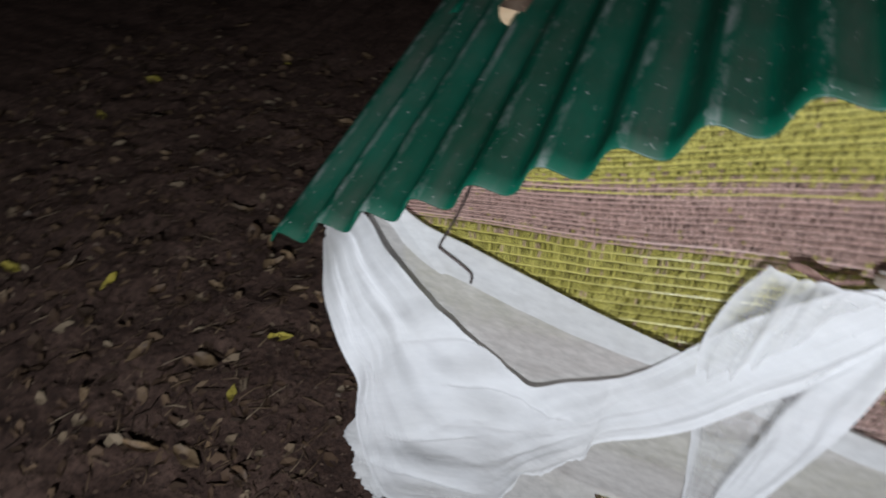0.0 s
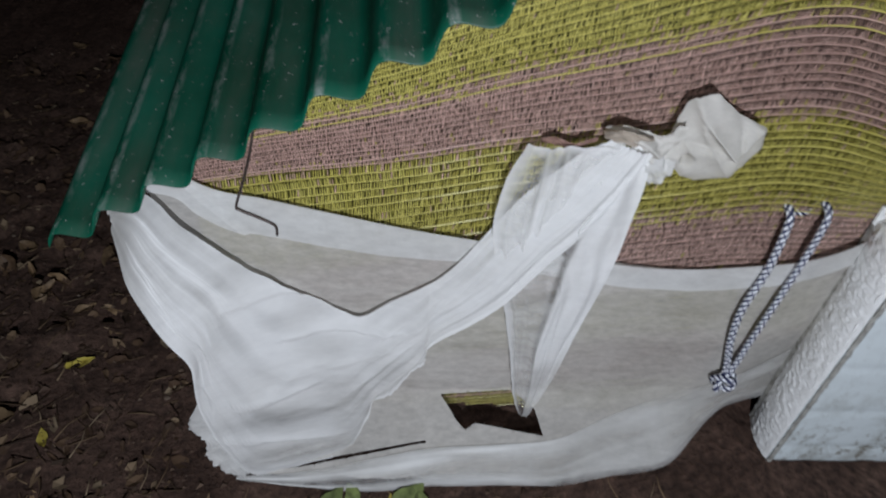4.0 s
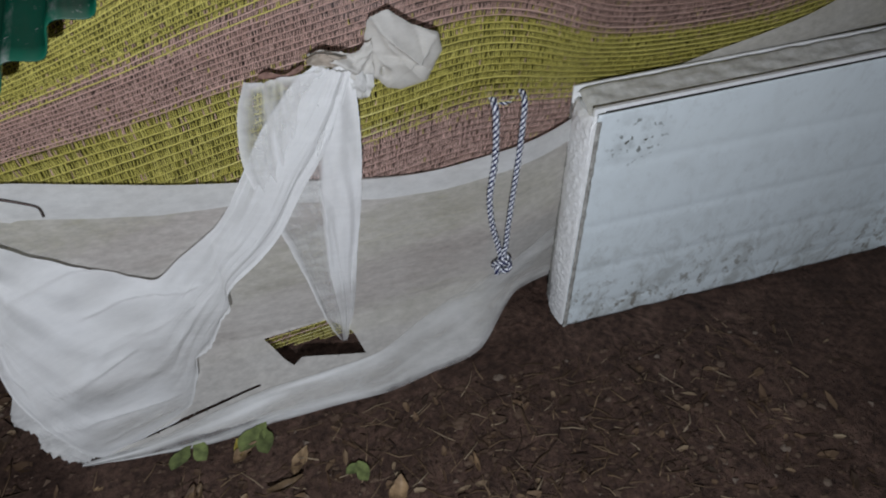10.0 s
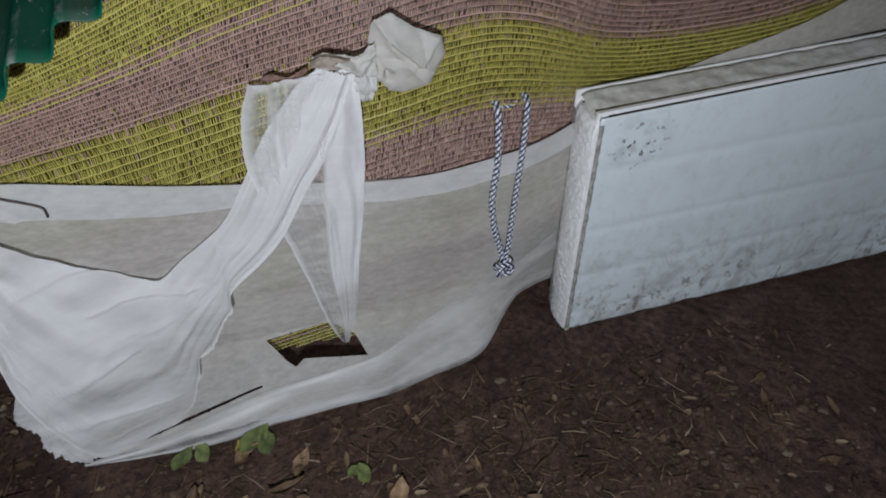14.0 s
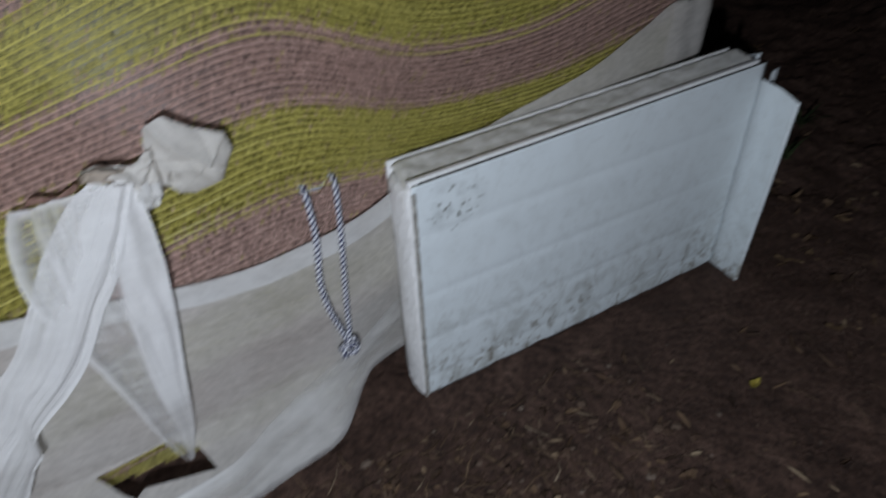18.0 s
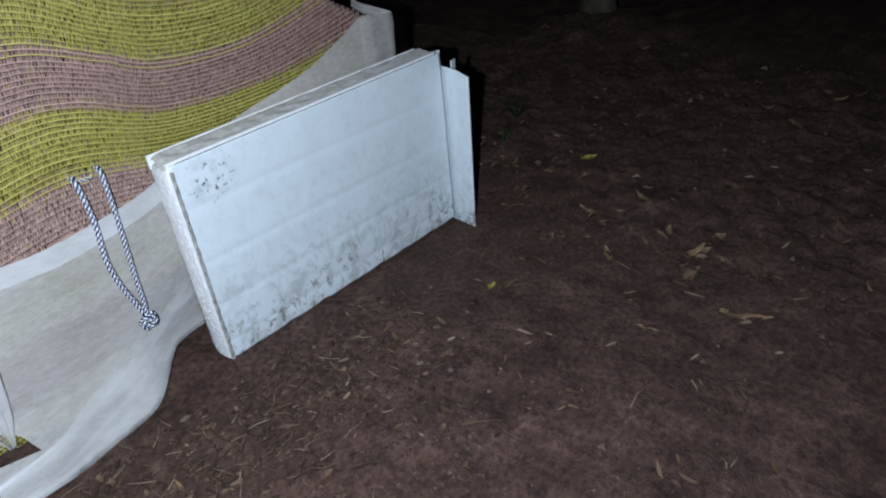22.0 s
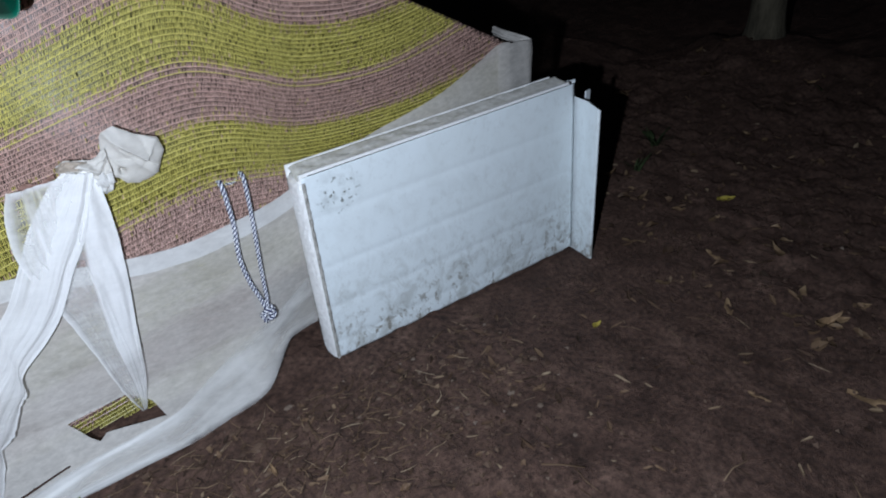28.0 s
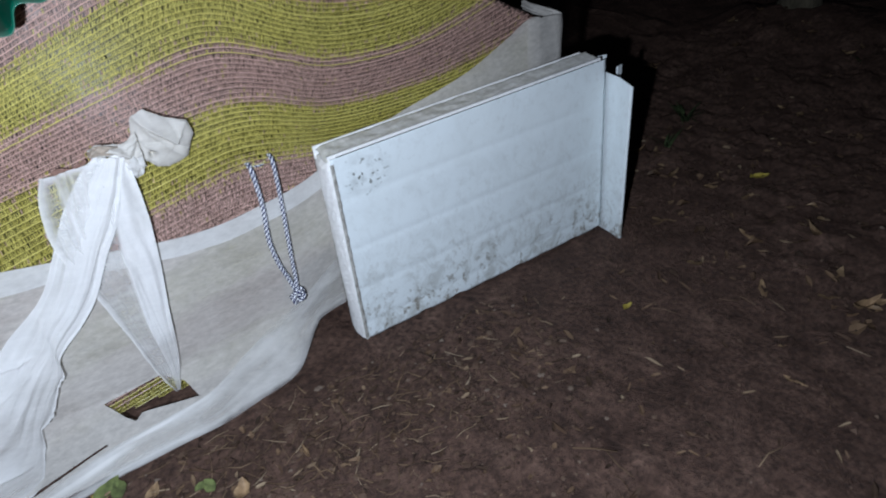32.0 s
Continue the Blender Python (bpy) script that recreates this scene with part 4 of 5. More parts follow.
# ---- braided rope loop ----
def build_rope():
    rope = thing("rope_loop", "navy and white braided rope loop knotted at its end", "rope", at=(-0.115, 0.04, 0.14))
    o = Vector(rope.location)
    left = spline([(-0.136, 0.085, 0.452), (-0.137, 0.052, 0.452), (-0.136, 0.044, 0.43), (-0.135, 0.040, 0.37), (-0.141, 0.036, 0.305), (-0.135, 0.034, 0.25), (-0.123, 0.034, 0.205), (-0.116, 0.032, 0.175)], 170)
    right = spline([(-0.094, 0.085, 0.456), (-0.095, 0.052, 0.456), (-0.096, 0.044, 0.435), (-0.099, 0.040, 0.37), (-0.104, 0.036, 0.305), (-0.108, 0.034, 0.24), (-0.110, 0.032, 0.20), (-0.115, 0.028, 0.172)], 170)
    knot = [Vector((-0.115 + 0.0115 * math.sin(2 * t + 0.4), 0.028 + 0.008 * math.cos(3 * t), 0.163 + 0.011 * math.cos(2 * t) * (1 + 0.15 * math.sin(3 * t)))) for t in np.linspace(0, 2 * math.pi, 150)]
    link = spline([(-0.137, 0.075, 0.452), (-0.125, 0.062, 0.446), (-0.110, 0.064, 0.444), (-0.095, 0.075, 0.455)], 50)

    def braid(name, path, r=0.0046, cell=0.0054):
        """A braided cord: plump white and navy stitches set alternately round it."""
        holder = mesh(name, *tube([p - o for p in path], r * 0.9, 8), ROPE_BLUE, rope)
        run, frames, side = 0.0, [], None
        for i, p in enumerate(path):
            run += (p - path[i - 1]).length if i else 0
            d = (path[min(i + 1, len(path) - 1)] - path[max(i - 1, 0)]).normalized()
            side = d.orthogonal().normalized() if side is None else (side - d * side.dot(d)).normalized()
            frames.append((run, p - o, side.copy(), d.cross(side)))
        runs = [f[0] for f in frames]

        def at(s, a, rr):
            i = min(max(int(np.searchsorted(runs, s)), 1), len(runs) - 1)
            t = (s - runs[i - 1]) / max(runs[i] - runs[i - 1], 1e-6)
            p = frames[i - 1][1].lerp(frames[i][1], min(max(t, 0), 1))
            return p + (frames[i][2] * math.cos(a) + frames[i][3] * math.sin(a)) * rr

        around = 6
        for colour, mat, nm in ((0, ROPE_WHITE, "white_strand"), (1, ROPE_BLUE, "navy_strand")):
            verts, faces = [], []
            for j in range(int(run / cell)):
                for k in range(around):
                    if (j + k) % 2 != colour:
                        continue
                    s0, a0, da = j * cell, 2 * math.pi * (k + 0.18 * j) / around, math.pi / around
                    n = len(verts)
                    skew = 0.35
                    big = 1.22 if colour == 0 else 0.8
                    for fs, fa, fr in ((-0.62 * big, -0.2, 0.9), (-0.2, -big, 1.0), (0.0, 0.0, 1.2), (0.2, big, 1.0), (0.62 * big, 0.2, 0.9)):
                        verts.append(at(s0 + cell * (0.5 + fs), a0 + da * (fa + skew * fs), r * fr))
                    faces += [(n, n + 1, n + 2), (n, n + 2, n + 3), (n + 1, n + 4, n + 2), (n + 2, n + 4, n + 3)]
            mesh(nm, verts, faces, mat, holder)

    braid("leg", left)
    braid("leg", right, 0.0041)
    braid("knot", knot)
    braid("link", link, 0.003)


build_rope()


# ---- insulated panel ----
def build_panel():
    panel = thing("insulated_panel", "grimy white sandwich panel with a broken foam edge, stood on edge", "panel", at=(0, 0, 0))
    panel.rotation_euler = (radians(-1.6), radians(-0.9), 0)
    W, T = 0.716, 0.080

    def height(x):
        return 0.434 + 0.016 * x / W

    # front skin with faint pressed ribs
    def front(u, v):
        z = v * height(W * u)
        x0 = 0.002 + 0.005 * max(0, v - 0.25)
        x = x0 + (W - x0) * u
        rib = sum(0.0015 * math.exp(-(((z - k) / 0.008) ** 2)) for k in (0.040, 0.132, 0.230, 0.345))
        ragged = 0.011 * max(0, nz(x, 0, 5, 22)) * (v < 0.01)
        return (x, -0.002 + rib + 0.0006 * nz(x, z, 1, 14), z + ragged)

    va, fa = sheet_grid(front, 90, 90)
    n = len(va)
    vb = [(x, y + 0.0016, z) for x, y, z in va]
    faces = fa + [tuple(k + n for k in f[::-1]) for f in fa]
    rim = [(i, i + 1) for i in range(90)] + [(90 * 91 + i + 1, 90 * 91 + i) for i in range(90)] + [((j + 1) * 91, j * 91) for j in range(90)] + [(j * 91 + 90, (j + 1) * 91 + 90) for j in range(90)]
    faces += [(b, a, a + n, b + n) for a, b in rim]
    mesh("front_skin", va + vb, faces, PAINT, panel, "white coated steel skin with mud and mould spots")
    # foam core, rough on the exposed side

    def core(u, v):
        """A loop round the core's upright section, u round the section, v along its length."""
        x = W * v
        h = height(x) - 0.010
        per = [(0.004, 0.004), (0.004, h), (T - 0.012, h), (T - 0.004, h - 0.010), (T - 0.004, 0.004), (0.004, 0.004)]
        cum = [0]
        for a, b in zip(per, per[1:]):
            cum.append(cum[-1] + math.dist(a, b))
        s = u * cum[-1]
        y = float(np.interp(s, cum, [p[0] for p in per]))
        z = float(np.interp(s, cum, [p[1] for p in per]))
        j = 0.003 * nz(x * 20, y * 20, z * 20, 2.0)
        return (x + (0.004 * nz(y, z, 1, 60) if v in (0, 1) else 0) + 0.09 * y * (1 - v), y + j * 0.5, z + j)

    va, fa = sheet_grid(core, 120, 60)
    mesh("foam_core", va, fa, FOAM, panel, "white foam core")

    def end(u, v):
        y, z = -0.0008 + (T - 0.003) * u, 0.002 + (height(0) - 0.012) * v
        d = 0.0008 * nz(y, z, 3, 30) + 0.0014 * nz(y, z, 8, 110) + 0.0014 * nz(y, z, 5, 260)
        return (0.0015 + 0.004 * v * (1 - u) - 0.010 * math.sin(math.pi * u) ** 0.7 + d * min(1, 6 * u) + 0.09 * y + 0.008 * max(0, (v - 0.965) / 0.035) ** 2, y, z)

    mesh("broken_edge", *sheet_grid(end, 44, 240), FOAM, panel, "crumbling end of the foam core")

    def trim(u, v):
        z = 0.001 + (height(0) - 0.010) * v
        return (0.0005 + 0.0075 * u + 0.0016 * nz(z, u, 2, 60) * (u > 0.5) + 0.003 * v, -0.0045 - 0.0012 * math.sin(math.pi * u) + 0.0015 * nz(z, u, 6, 90), z)

    mesh("edge_trim", *sheet_grid(trim, 5, 160), EDGE, panel, "grimy broken edge of the front skin")

    def rear_trim(u, v):
        z = 0.002 + (height(0) - 0.022) * v
        y = T - 0.014 + 0.012 * u + 0.003 * nz(z, u, 4, 50) * (u < 0.5)
        return (-0.0028 + 0.09 * y + 0.0015 * nz(z, u, 6, 90), y, z)

    mesh("rear_edge_trim", *sheet_grid(rear_trim, 4, 160), EDGE, panel, "grimy rear edge of the broken end")

    def top(u, v):
        y = 0.019 + (T - 0.025) * v
        x = 0.003 + 0.09 * y + (W - 0.006 - 0.09 * y) * u
        round_off = 0.016 * max(0, 1 - x / 0.02) ** 2 + 0.008 * max(0, (v - 0.8) / 0.2) ** 2
        return (x, y, height(x) - 0.003 + 0.010 * v + 0.0025 * nz(x * 3, y * 8, 1, 9) - round_off)

    mesh("top_face", *sheet_grid(top, 160, 10), GRIME, panel, "dirty foam along the top")
    for y, h, m, nm in ((0.0105, 0.0028, FOAM, "top_lip"), (T - 0.003, 0.0016, FOAM, "back_skin")):
        bm = box_bm((0.005, y - h, 0.0), (W - 0.008, y + h, 0.45))
        for v in bm.verts:
            if v.co.z > 0.1:
                v.co.z = height(v.co.x) + (0.0045 if nm == "back_skin" else 0.0035)
        part(nm, bm, m, panel)
    # near-black strips fill the two top gaps in place of their shadow
    for y in (0.0040, 0.0170):
        bm = box_bm((0.022, y - 0.0032, 0.40), (W - 0.012, y + 0.0032, 0.425))
        for v in bm.verts:
            if v.co.z > 0.41:
                v.co.z = height(v.co.x) - 0.002
        part("seam", bm, SHADED_SEAM, panel, "near-black strip for the shaded gap along the top edge")


build_panel()


def build_flashing():
    """The bent steel strip at the panel's end and offcuts behind it."""
    fl = thing("steel_flashing", "white bent steel flashing strip stood against the panel end", "flashing", at=(0.719, -0.027, 0))
    fl.rotation_euler = (0, radians(-1.0), 0)
    for nm, prof, tops in (("strip", [(0.006, 0.060), (0.006, 0.0), (0.002, -0.036)], (0.428, 0.424, 0.416)), ("lip", [(0.002, -0.0365), (0.005, -0.041), (0.009, -0.0395), (0.0085, -0.036)], (0.415, 0.413, 0.411, 0.410))):
        verts, faces = [], []
        for (x, y), top in zip(prof, tops):
            for dx in (0.0, 0.0014):
                verts += [(x + dx, y, 0.0), (x + dx, y, top)]
        for k in range(len(prof) - 1):
            a, b = 4 * k, 4 * (k + 1)
            faces += [(a, b, b + 1, a + 1), (a + 2, a + 3, b + 3, b + 2), (a + 1, b + 1, b + 3, a + 3), (a, a + 2, b + 2, b)]
        e = 4 * (len(prof) - 1)
        faces += [(0, 1, 3, 2), (e, e + 2, e + 3, e + 1)]
        mesh(nm, verts, faces, PAINT, fl, smooth=False)
    for (x, y, z, w, d, h, turn) in ((0.745, 0.07, 0.0, 0.045, 0.004, 0.448, -12), (0.782, 0.035, 0.0, 0.022, 0.004, 0.424, 15)):
        off = thing("steel_offcut", "narrow white steel offcut leaning behind the panel", "offcut", "steel offcuts", at=(x, y, z))
        off.rotation_euler = (0, 0, radians(turn))
        part("plate", box_bm((-w / 2, -d / 2, 0), (w / 2, d / 2, h), 0.0008), PAINT, off)


build_flashing()


# ---- tree trunk ----
def build_tree():
    tree = thing("tree_trunk", "grey-green tree trunk standing in a low mound of soil", "tree", at=(2.72, 0.70, 0.05))
    pts = spline([(0, 0, -0.2), (0.0, 0.0, 0.1), (0.02, 0.02, 0.8), (0.05, 0.03, 2.0), (0.05, 0.06, 3.4)], 60)
    rs = [0.080 + 0.04 * math.exp(-max(0, p.z) / 0.10) - 0.008 * p.z for p in pts]
    verts, faces = tube(pts, rs, 22)
    verts = [v + Vector((nz(v.x * 6, v.y * 6, v.z * 2, 2), nz(v.y * 6, v.z * 2, v.x * 6, 2), 0)) * 0.012 for v in verts]
    mesh("trunk", verts, faces, BARK, tree)


build_tree()


# ---- leaves, weeds and litter ----
def leaf_mesh(name, length, width, curl, fold, seed, mat, rough=0.0055):
    verts, faces = [], []
    nl, nw = 9, 4
    for i in range(nl + 1):
        t = i / nl
        w = width * (math.sin(math.pi * t**0.8) ** 0.8) * 0.5 + 0.0004
        for j in range(nw + 1):
            s = 2 * j / nw - 1
            x = (t - 0.5) * length
            z = curl * (2 * t - 1) ** 2 + fold * abs(s) * w * 2 + rough * nz(t * 3, s, seed, 1.3)
            verts.append((x, s * w * (1 + 0.35 * nz(t * 5, s * 0.7, seed, 1)) + 0.1 * width * math.sin(3 * t + seed), z + 0.0015))
    for i in range(nl):
        for j in range(nw):
            a = i * (nw + 1) + j
            faces.append((a, a + 1, a + nw + 2, a + nw + 1))
    me = bpy.data.meshes.new(name)
    me.from_pydata(verts, [], faces)
    me.materials.append(mat)
    me.polygons.foreach_set("use_smooth", [True] * len(me.polygons))
    return me


LEAVES = {}
for nm, mat, n in (("tan", TAN_LEAF, 7), ("brown", BROWN_LEAF, 7), ("yellow", YELLOW_LEAF, 2), ("green", GREEN_LEAF, 0)):
    LEAVES[nm] = [leaf_mesh(nm + "_leaf", 0.055, (0.022, 0.027, 0.015, 0.03, 0.019, 0.024, 0.012)[k], (0.006, 0.012, 0.003, 0.017, -0.004, 0.009, 0.020)[k], (0.25, 0.5, -0.15, 0.35, 0.7, -0.3, 0.9)[k], k * 7.1, mat) for k in range(n)]
LEAVES["green"] = [leaf_mesh("green_leaf", 0.052, w, 0.002, f, q, GREEN_LEAF, 0.0022) for w, f, q in ((0.028, 0.10, 2.0), (0.022, -0.08, 5.0))]
LEAF_LABEL = {"tan": "curled dry tan leaf on the soil", "brown": "dull dark brown rotting leaf on the soil", "yellow": "bright yellow fallen leaf on the soil", "green": "fresh green fallen leaf on the soil"}


def put_leaf(kind, x, y, turn, size=1.0, k=0, tip=0.0):
    ob = new("leaf", LEAVES[kind][k % len(LEAVES[kind])])
    ob.matrix_world = Matrix.Translation((x, y, ground_height(x, y) + (0.004 if kind == "green" else -0.001))) @ Euler((radians(tip), radians(tip * 0.6), radians(turn))).to_matrix().to_4x4() @ Matrix.Diagonal((size, size, size, 1))
    tagged(ob, LEAF_LABEL[kind], "leaf", "fallen leaves")


for row in (("yellow", -1.101, 0.142, 30, 0.85), ("tan", -1.085, 0.262, -15, 1.0), ("tan", -1.070, 0.212, -15, 0.85), ("tan", -1.155, 0.398, -80, 1.0), ("tan", -1.262, 0.335, -60, 0.8), ("tan", -1.288, 0.195, -10, 0.8), ("tan", -1.136, 0.255, 40, 0.7), ("tan", -1.174, 0.034, 0, 1.0), ("tan", -1.396, 0.415, 10, 1.0), ("tan", -0.705, -0.237, 60, 0.9), ("tan", -0.638, -0.150, 75, 0.7), ("tan", -0.768, -0.090, 20, 0.6), ("green", -0.726, -0.153, -65, 0.70), ("green", -0.41, -0.17, 30, 0.6), ("tan", -1.085, -0.12, -10, 1.1),
            ("yellow", -1.685, 0.056, 0, 1.0), ("yellow", -1.478, 0.11, -80, 0.9), ("tan", -1.57, 0.10, 80, 0.8), ("yellow", -2.0, 0.58, -20, 1.0), ("tan", -2.06, 0.43, 20, 1.1),
            ("tan", -1.154, -0.136, 10, 1.1), ("tan", -1.304, -0.107, -40, 0.9), ("tan", -1.07, -0.09, -50, 0.8), ("tan", -0.357, -0.223, 70, 0.85), ("tan", -0.513, -0.17, 10, 1.0),
            ("brown", -0.645, -0.157, 80, 0.9), ("tan", -0.487, -0.135, 60, 0.9), ("tan", -0.42, -0.24, 15, 1.1),
            ("tan", 0.79, -0.27, -28, 1.35), ("tan", 0.81, -0.42, 40, 1.4), ("tan", 0.90, -0.53, -40, 1.1), ("tan", 0.91, -0.59, -15, 1.5), ("tan", 0.68, -0.56, -30, 0.6), ("tan", 0.79, -0.35, -70, 0.8), ("tan", 1.09, -0.37, 55, 1.2), ("tan", 0.97, -0.27, 80, 1.1), ("tan", 0.88, -0.08, -40, 1.2),
            ("tan", 0.765, -0.77, -62, 1.9), ("yellow", 0.524, -0.28, 15, 0.56), ("yellow", 1.27, -0.10, -20, 1.2), ("tan", 1.14, -0.15, 10, 1.2), ("tan", 1.08, 0.06, 5, 1.0), ("tan", 1.20, -0.02, 60, 1.0),
            ("tan", 0.60, -0.63, -70, 0.8), ("green", -0.660, -0.080, 60, 0.85), ("green", -0.632, -0.076, 120, 0.8), ("green", -0.552, -0.076, 50, 1.15), ("green", -0.535, -0.088, 100, 0.9), ("green", -0.40, -0.178, 110, 0.7), ("yellow", -0.575, -0.085, 100, 0.6), ("tan", -0.565, -0.10, 40, 0.8), ("tan", 0.235, -0.284, 20, 0.35)):
    put_leaf(*row[:5], k=0 if row[0] == "green" else 2 + 4 * (int(row[3]) % 2) if row[1] > 0.55 else len(row[0]) + int(row[3]), tip=0 if row[0] == "green" else row[3] % 13 - 4)
rng = random.Random(21)
for _ in range(150):
    x, y = rng.uniform(-2.4, -0.92), rng.uniform(-0.45, 1.4)
    put_leaf(rng.choices(("tan", "brown", "yellow"), (7, 7, 0.4))[0], x, y, rng.uniform(0, 360), rng.uniform(0.4, 1.05), rng.randrange(8), rng.gauss(0, 10))
for _ in range(26):
    x, y = rng.uniform(-0.95, 0.1), rng.uniform(-0.5, -0.1)
    put_leaf(rng.choices(("tan", "brown"), (2, 5))[0], x, y, rng.uniform(0, 360), rng.uniform(0.3, 0.7), rng.randrange(8), rng.gauss(0, 7))
for _ in range(85):
    x, y = rng.uniform(0.85, 2.6), rng.uniform(-0.9, 0.9)
    put_leaf(rng.choices(("tan", "brown"), (4, 4))[0], x, y, rng.uniform(0, 360), rng.uniform(0.4, 1.2), rng.randrange(8), rng.gauss(0, 10))


def build_weed(x, y, n, size, spread, seed):
    weed = thing("weed", "small green weed growing from the soil", "weed", "weeds", at=(x, y, ground_height(x, y)))
    r = random.Random(seed)
    for k in range(n):
        a, ln, droop = r.uniform(0, 2 * math.pi), size * r.uniform(0.6, 1.3), r.uniform(0.2, 0.9)
        out, side = Vector((math.cos(a), math.sin(a), 0)), Vector((-math.sin(a), math.cos(a), 0))
        verts, faces = [], []
        for i in range(6):
            t = i / 5
            c = out * ln * spread * t + Vector((0, 0, ln * (t - droop * t * t))) + side * 0.1 * ln * math.sin(2 * t + k)
            w = ln * 0.045 * (1 - t**2) + 0.0002
            verts += [c - side * w, c + side * w]
            if i:
                faces.append((2 * i - 2, 2 * i - 1, 2 * i + 1, 2 * i))
        mesh("blade", verts, faces, WEED, weed)


for w in ((1.46, 0.32, 24, 0.085, 0.9, 1), (1.22, 0.20, 9, 0.06, 0.9, 2), (2.35, 0.2, 5, 0.07, 0.9, 6)):
    build_weed(*w)


def build_litter():
    r = random.Random(33)
    # twigs and straw
    verts, faces = [], []

    def straw(x, y, ln, turn, rad, rise):
        d = Vector((math.cos(turn), math.sin(turn), rise)) * ln
        bend = Vector((-math.sin(turn), math.cos(turn), 0)) * ln * r.gauss(0, 0.08)
        p = Vector((x, y, ground_height(x, y) + rad))
        v, f = tube([p, p + d * 0.5 + bend, p + d], [rad, rad * 0.9, rad * 0.5], 4)
        k = len(verts)
        verts.extend(v)
        faces.extend(tuple(i + k for i in q) for q in f)

    for _ in range(1500):
        x, y = (r.uniform(-2.2, -0.85), r.uniform(-0.4, 1.0)) if r.random() < 0.74 else (r.gauss(-0.35, 0.35), r.gauss(-0.2, 0.12))
        if y > -0.07 and x > -0.9:
            y = -0.09 - r.random() * 0.2
        straw(x, y, r.uniform(0.012, 0.062), r.uniform(0, 6.3), r.uniform(0.0004, 0.0011), max(0, r.gauss(0.0, 0.08)))
    for _ in range(170):
        straw(r.gauss(-0.05, 0.13), min(-0.09, r.gauss(-0.24, 0.10)), r.uniform(0.012, 0.045), r.uniform(0, 6.3), r.uniform(0.0005, 0.0016), max(0, r.gauss(0.0, 0.12)))
    for _ in range(60):
        straw(r.uniform(0.05, 2.2), r.uniform(-0.9, -0.1), r.uniform(0.02, 0.07), r.uniform(0, 6.3), r.uniform(0.0006, 0.0014), max(0, r.gauss(0, 0.08)))
    for _ in range(130):
        straw(r.gauss(-0.20, 0.20), min(-0.07, r.gauss(-0.22, 0.11)), r.uniform(0.012, 0.055), r.uniform(0, 6.3), r.uniform(0.0005, 0.0016), max(0, r.gauss(0.0, 0.12)))
    for _ in range(240):
        straw(r.gauss(-1.15, 0.22), r.gauss(0.02, 0.22), r.uniform(0.015, 0.06), r.uniform(0, 6.3), r.uniform(0.0006, 0.0015), max(0, r.gauss(0.0, 0.12)))
    straw(-0.135, -0.185, 0.062, 1.45, 0.0022, 0.12)
    straw(-0.125, -0.19, 0.05, 1.75, 0.0018, 0.2)
    straw(0.15, -0.50, 0.075, -0.75, 0.0016, 0.0)
    tagged(mesh("twig_litter", verts, faces, LITTER), "dry twigs and straw strewn over the soil", "twigs", kind="stuff")
    # torn scraps of old leaves
    verts, faces = [], []
    for n_scrap in range(2620):
        q = r.random()
        if q < 0.84:
            x, y = r.uniform(-2.3, -0.88), r.uniform(-0.5, 1.2)
        elif q < 0.88:
            x, y = r.uniform(-1.5, -0.9), r.uniform(-0.4, 0.3)
        else:
            x, y = r.uniform(0.78, 2.6), r.uniform(-0.9, 0.9)
        ln, w = r.uniform(0.005, 0.020), r.uniform(0.25, 0.8)
        if n_scrap > 2400:
            x, y, ln = r.uniform(-1.15, 0.35), r.uniform(-0.5, -0.085), r.uniform(0.003, 0.011)
        turn = Euler((r.gauss(0, 0.35), r.gauss(0, 0.35), r.uniform(0, 6.3))).to_matrix()
        c, k, n = Vector((x, y, ground_height(x, y) + 0.002)), len(verts), 6
        verts.append(c + turn @ Vector((0, 0, -ln * 0.15)))
        for i in range(n):
            a = 2 * math.pi * i / n
            verts.append(c + turn @ Vector((math.cos(a) * ln * r.uniform(0.7, 1.2), math.sin(a) * ln * w * r.uniform(0.7, 1.2), ln * r.uniform(-0.05, 0.25))))
        faces.extend((k, k + 1 + i, k + 1 + (i + 1) % n) for i in range(n))
    for n_scrap in range(480):
        if n_scrap < 300:
            x, y, ln, w = r.uniform(0.15, 1.9), r.uniform(-0.95, 0.35), r.uniform(0.006, 0.022), r.uniform(0.12, 0.35)
            if y > -0.1 and x < 0.8:
                y = -0.1 - r.random() * 0.6
        else:
            x, y, ln, w = r.gauss(-0.22, 0.26), min(-0.085, r.gauss(-0.25, 0.12)), r.uniform(0.003, 0.014), r.uniform(0.15, 0.6)
        turn = Euler((r.gauss(0, 0.3), r.gauss(0, 0.2), r.uniform(0, 6.3))).to_matrix()
        c, k, n = Vector((x, y, ground_height(x, y) + 0.003)), len(verts), 6
        verts.append(c + turn @ Vector((0, 0, -ln * 0.12)))
        for i in range(n):
            a = 2 * math.pi * i / n
            verts.append(c + turn @ Vector((math.cos(a) * ln * r.uniform(0.7, 1.2), math.sin(a) * ln * w * r.uniform(0.7, 1.2), ln * r.uniform(0.0, 0.25))))
        faces.extend((k, k + 1 + i, k + 1 + (i + 1) % n) for i in range(n))
    tagged(mesh("leaf_scraps", verts, faces, SCRAP, smooth=False), "torn scraps of dry leaves trodden into the soil", "leaf litter", kind="stuff")
    # crumbs of soil, chips and stones
    verts, faces = [], []
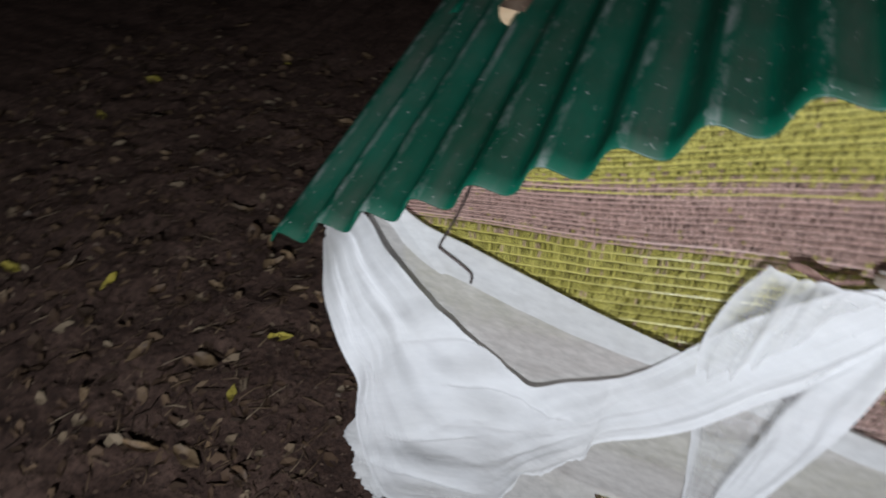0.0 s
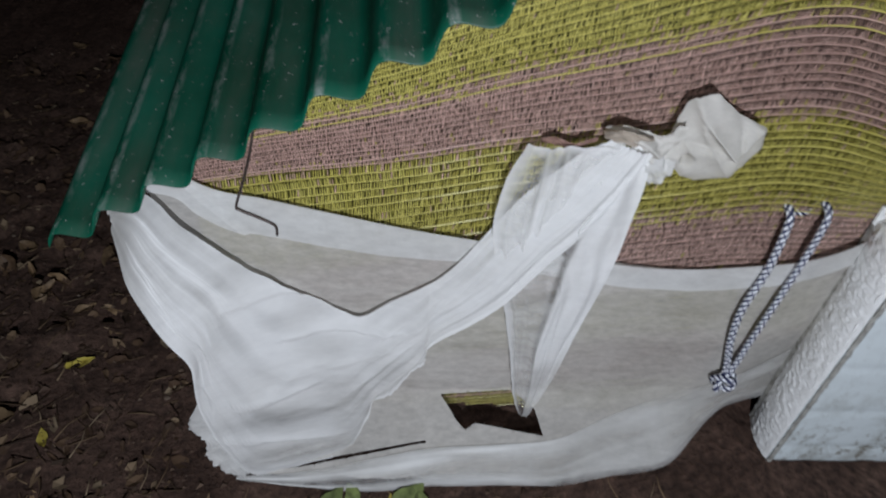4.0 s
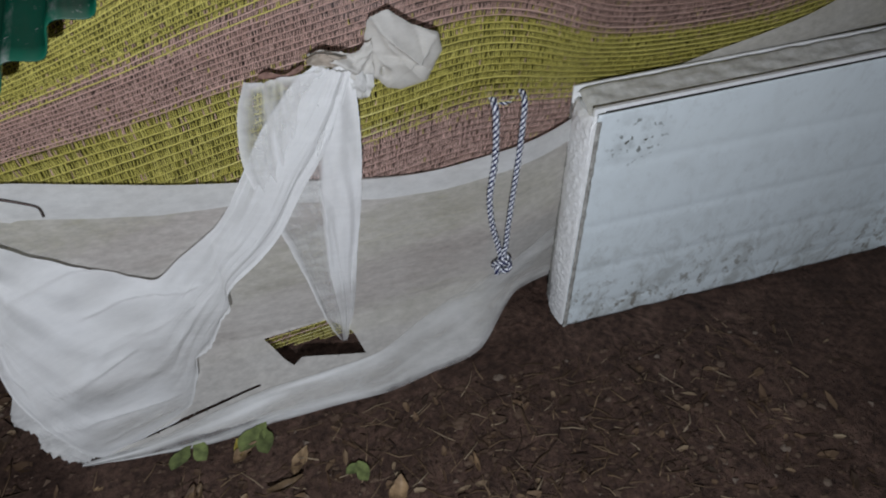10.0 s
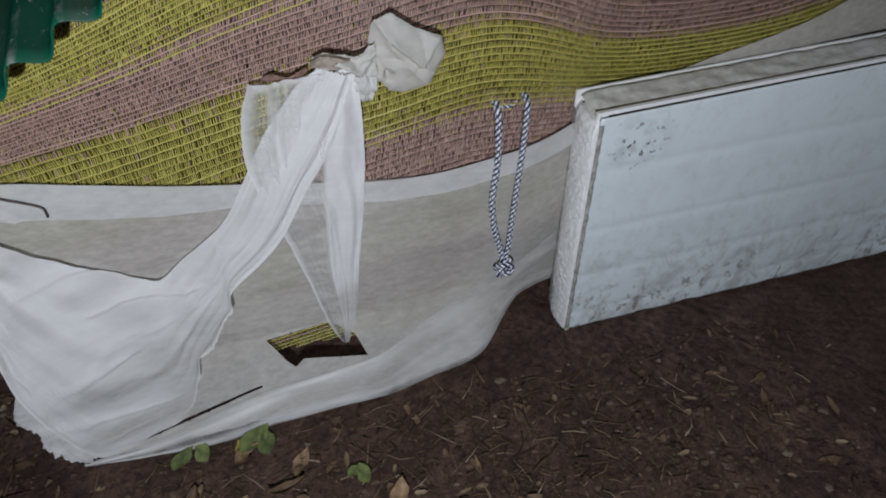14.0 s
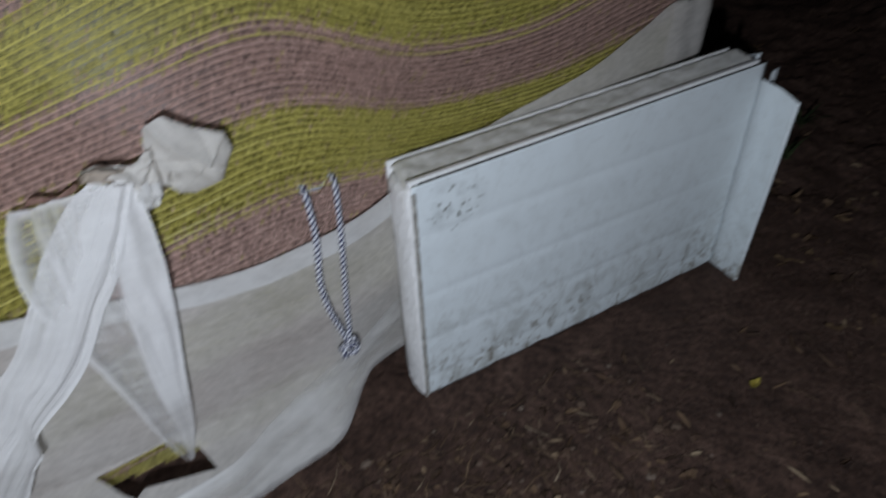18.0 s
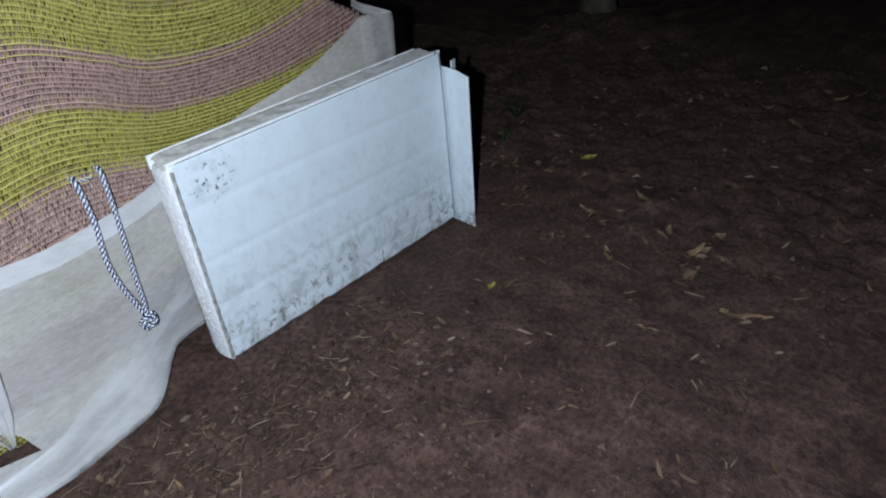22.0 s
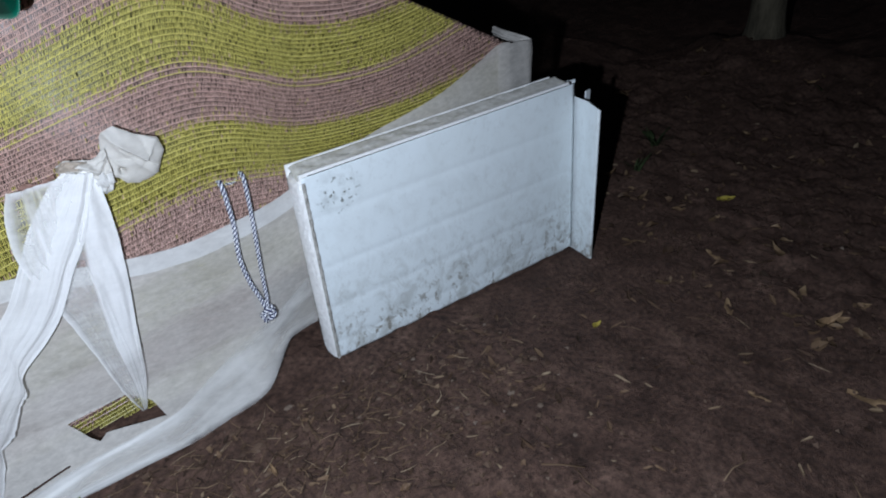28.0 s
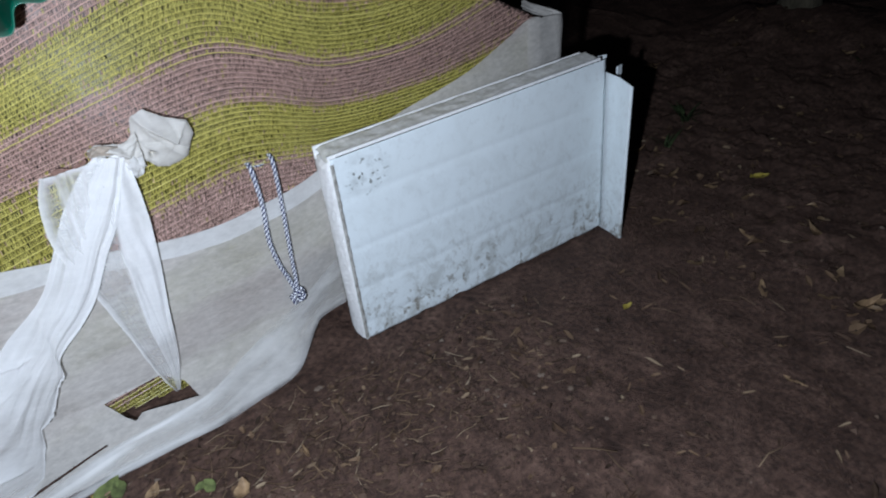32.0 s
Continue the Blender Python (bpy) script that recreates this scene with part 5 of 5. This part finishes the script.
    for _ in range(9000):
        q = r.random()
        if q < 0.5:
            x, y = r.uniform(-2.5, -0.85), r.uniform(-0.5, 1.3)
        elif q < 0.75:
            x, y = r.uniform(-0.95, 0.2), r.uniform(-0.6, -0.06)
        else:
            x, y = r.uniform(0.1, 2.6), r.uniform(-1.0, 0.6)
            if y > -0.09 and x < 0.75:
                continue
        s = r.uniform(0.0012, 0.0040) * (1 + (r.random() < 0.10) * r.uniform(0.5, 1.6))
        c = Vector((x, y, ground_height(x, y) + s * 0.25))
        k = len(verts)
        verts.extend(c + Vector(p) * s * r.uniform(0.6, 1.3) for p in ((1, 0, 0), (-0.5, 0.87, 0), (-0.5, -0.87, 0), (0.1, 0, 0.8), (0, 0.1, -0.8)))
        faces.extend((k + a, k + b, k + c2) for a, b, c2 in ((0, 1, 3), (1, 2, 3), (2, 0, 3), (1, 0, 4), (2, 1, 4), (0, 2, 4)))
    for n_clod in range(2600):
        if n_clod < 1300:
            x, y = r.uniform(-0.75, 0.35), min(-0.075, r.gauss(-0.26, 0.13))
        elif n_clod < 1900:
            x, y = r.uniform(0.75, 2.2), r.uniform(-0.95, 0.6)
        else:
            x, y = r.uniform(-1.9, -0.9), r.uniform(-0.3, 0.9)
        s = r.uniform(0.002, 0.0055) * (1 + (r.random() < 0.12))
        c, k, n = Vector((x, y, ground_height(x, y) - s * 0.1)), len(verts), 6
        spin, flat = r.uniform(0, 6.3), r.uniform(0.35, 0.7)
        for rad, up in ((1.1, 0.0), (0.75, 0.75)):
            for i in range(n):
                a, q = spin + 2 * math.pi * (i + 0.3 * up) / n, r.uniform(0.7, 1.25)
                verts.append(c + Vector((math.cos(a) * rad * q * s, math.sin(a) * rad * q * s * 0.8, up * s * flat * r.uniform(0.7, 1.3))))
        verts.append(c + Vector((r.gauss(0, 0.15) * s, r.gauss(0, 0.15) * s, s * flat)))
        faces.extend((k + i, k + (i + 1) % n, k + n + (i + 1) % n, k + n + i) for i in range(n))
        faces.extend((k + n + i, k + n + (i + 1) % n, k + 2 * n) for i in range(n))
    tagged(mesh("soil_crumbs", verts, faces, CRUMB, smooth=False), "small crumbs of soil and chips on the ground", "soil crumbs", kind="stuff")


CRUMB = litter_material("crumbs", (0.0, (0.035, 0.02, 0.013)), (0.6, (0.09, 0.055, 0.037)), (0.95, (0.12, 0.08, 0.055)), (1.0, (0.18, 0.14, 0.11)))
SCRAP = litter_material("scraps", (0.0, (0.03, 0.018, 0.011)), (0.5, (0.085, 0.05, 0.03)), (0.85, (0.17, 0.11, 0.065)), (1.0, (0.30, 0.23, 0.15)))
build_litter()
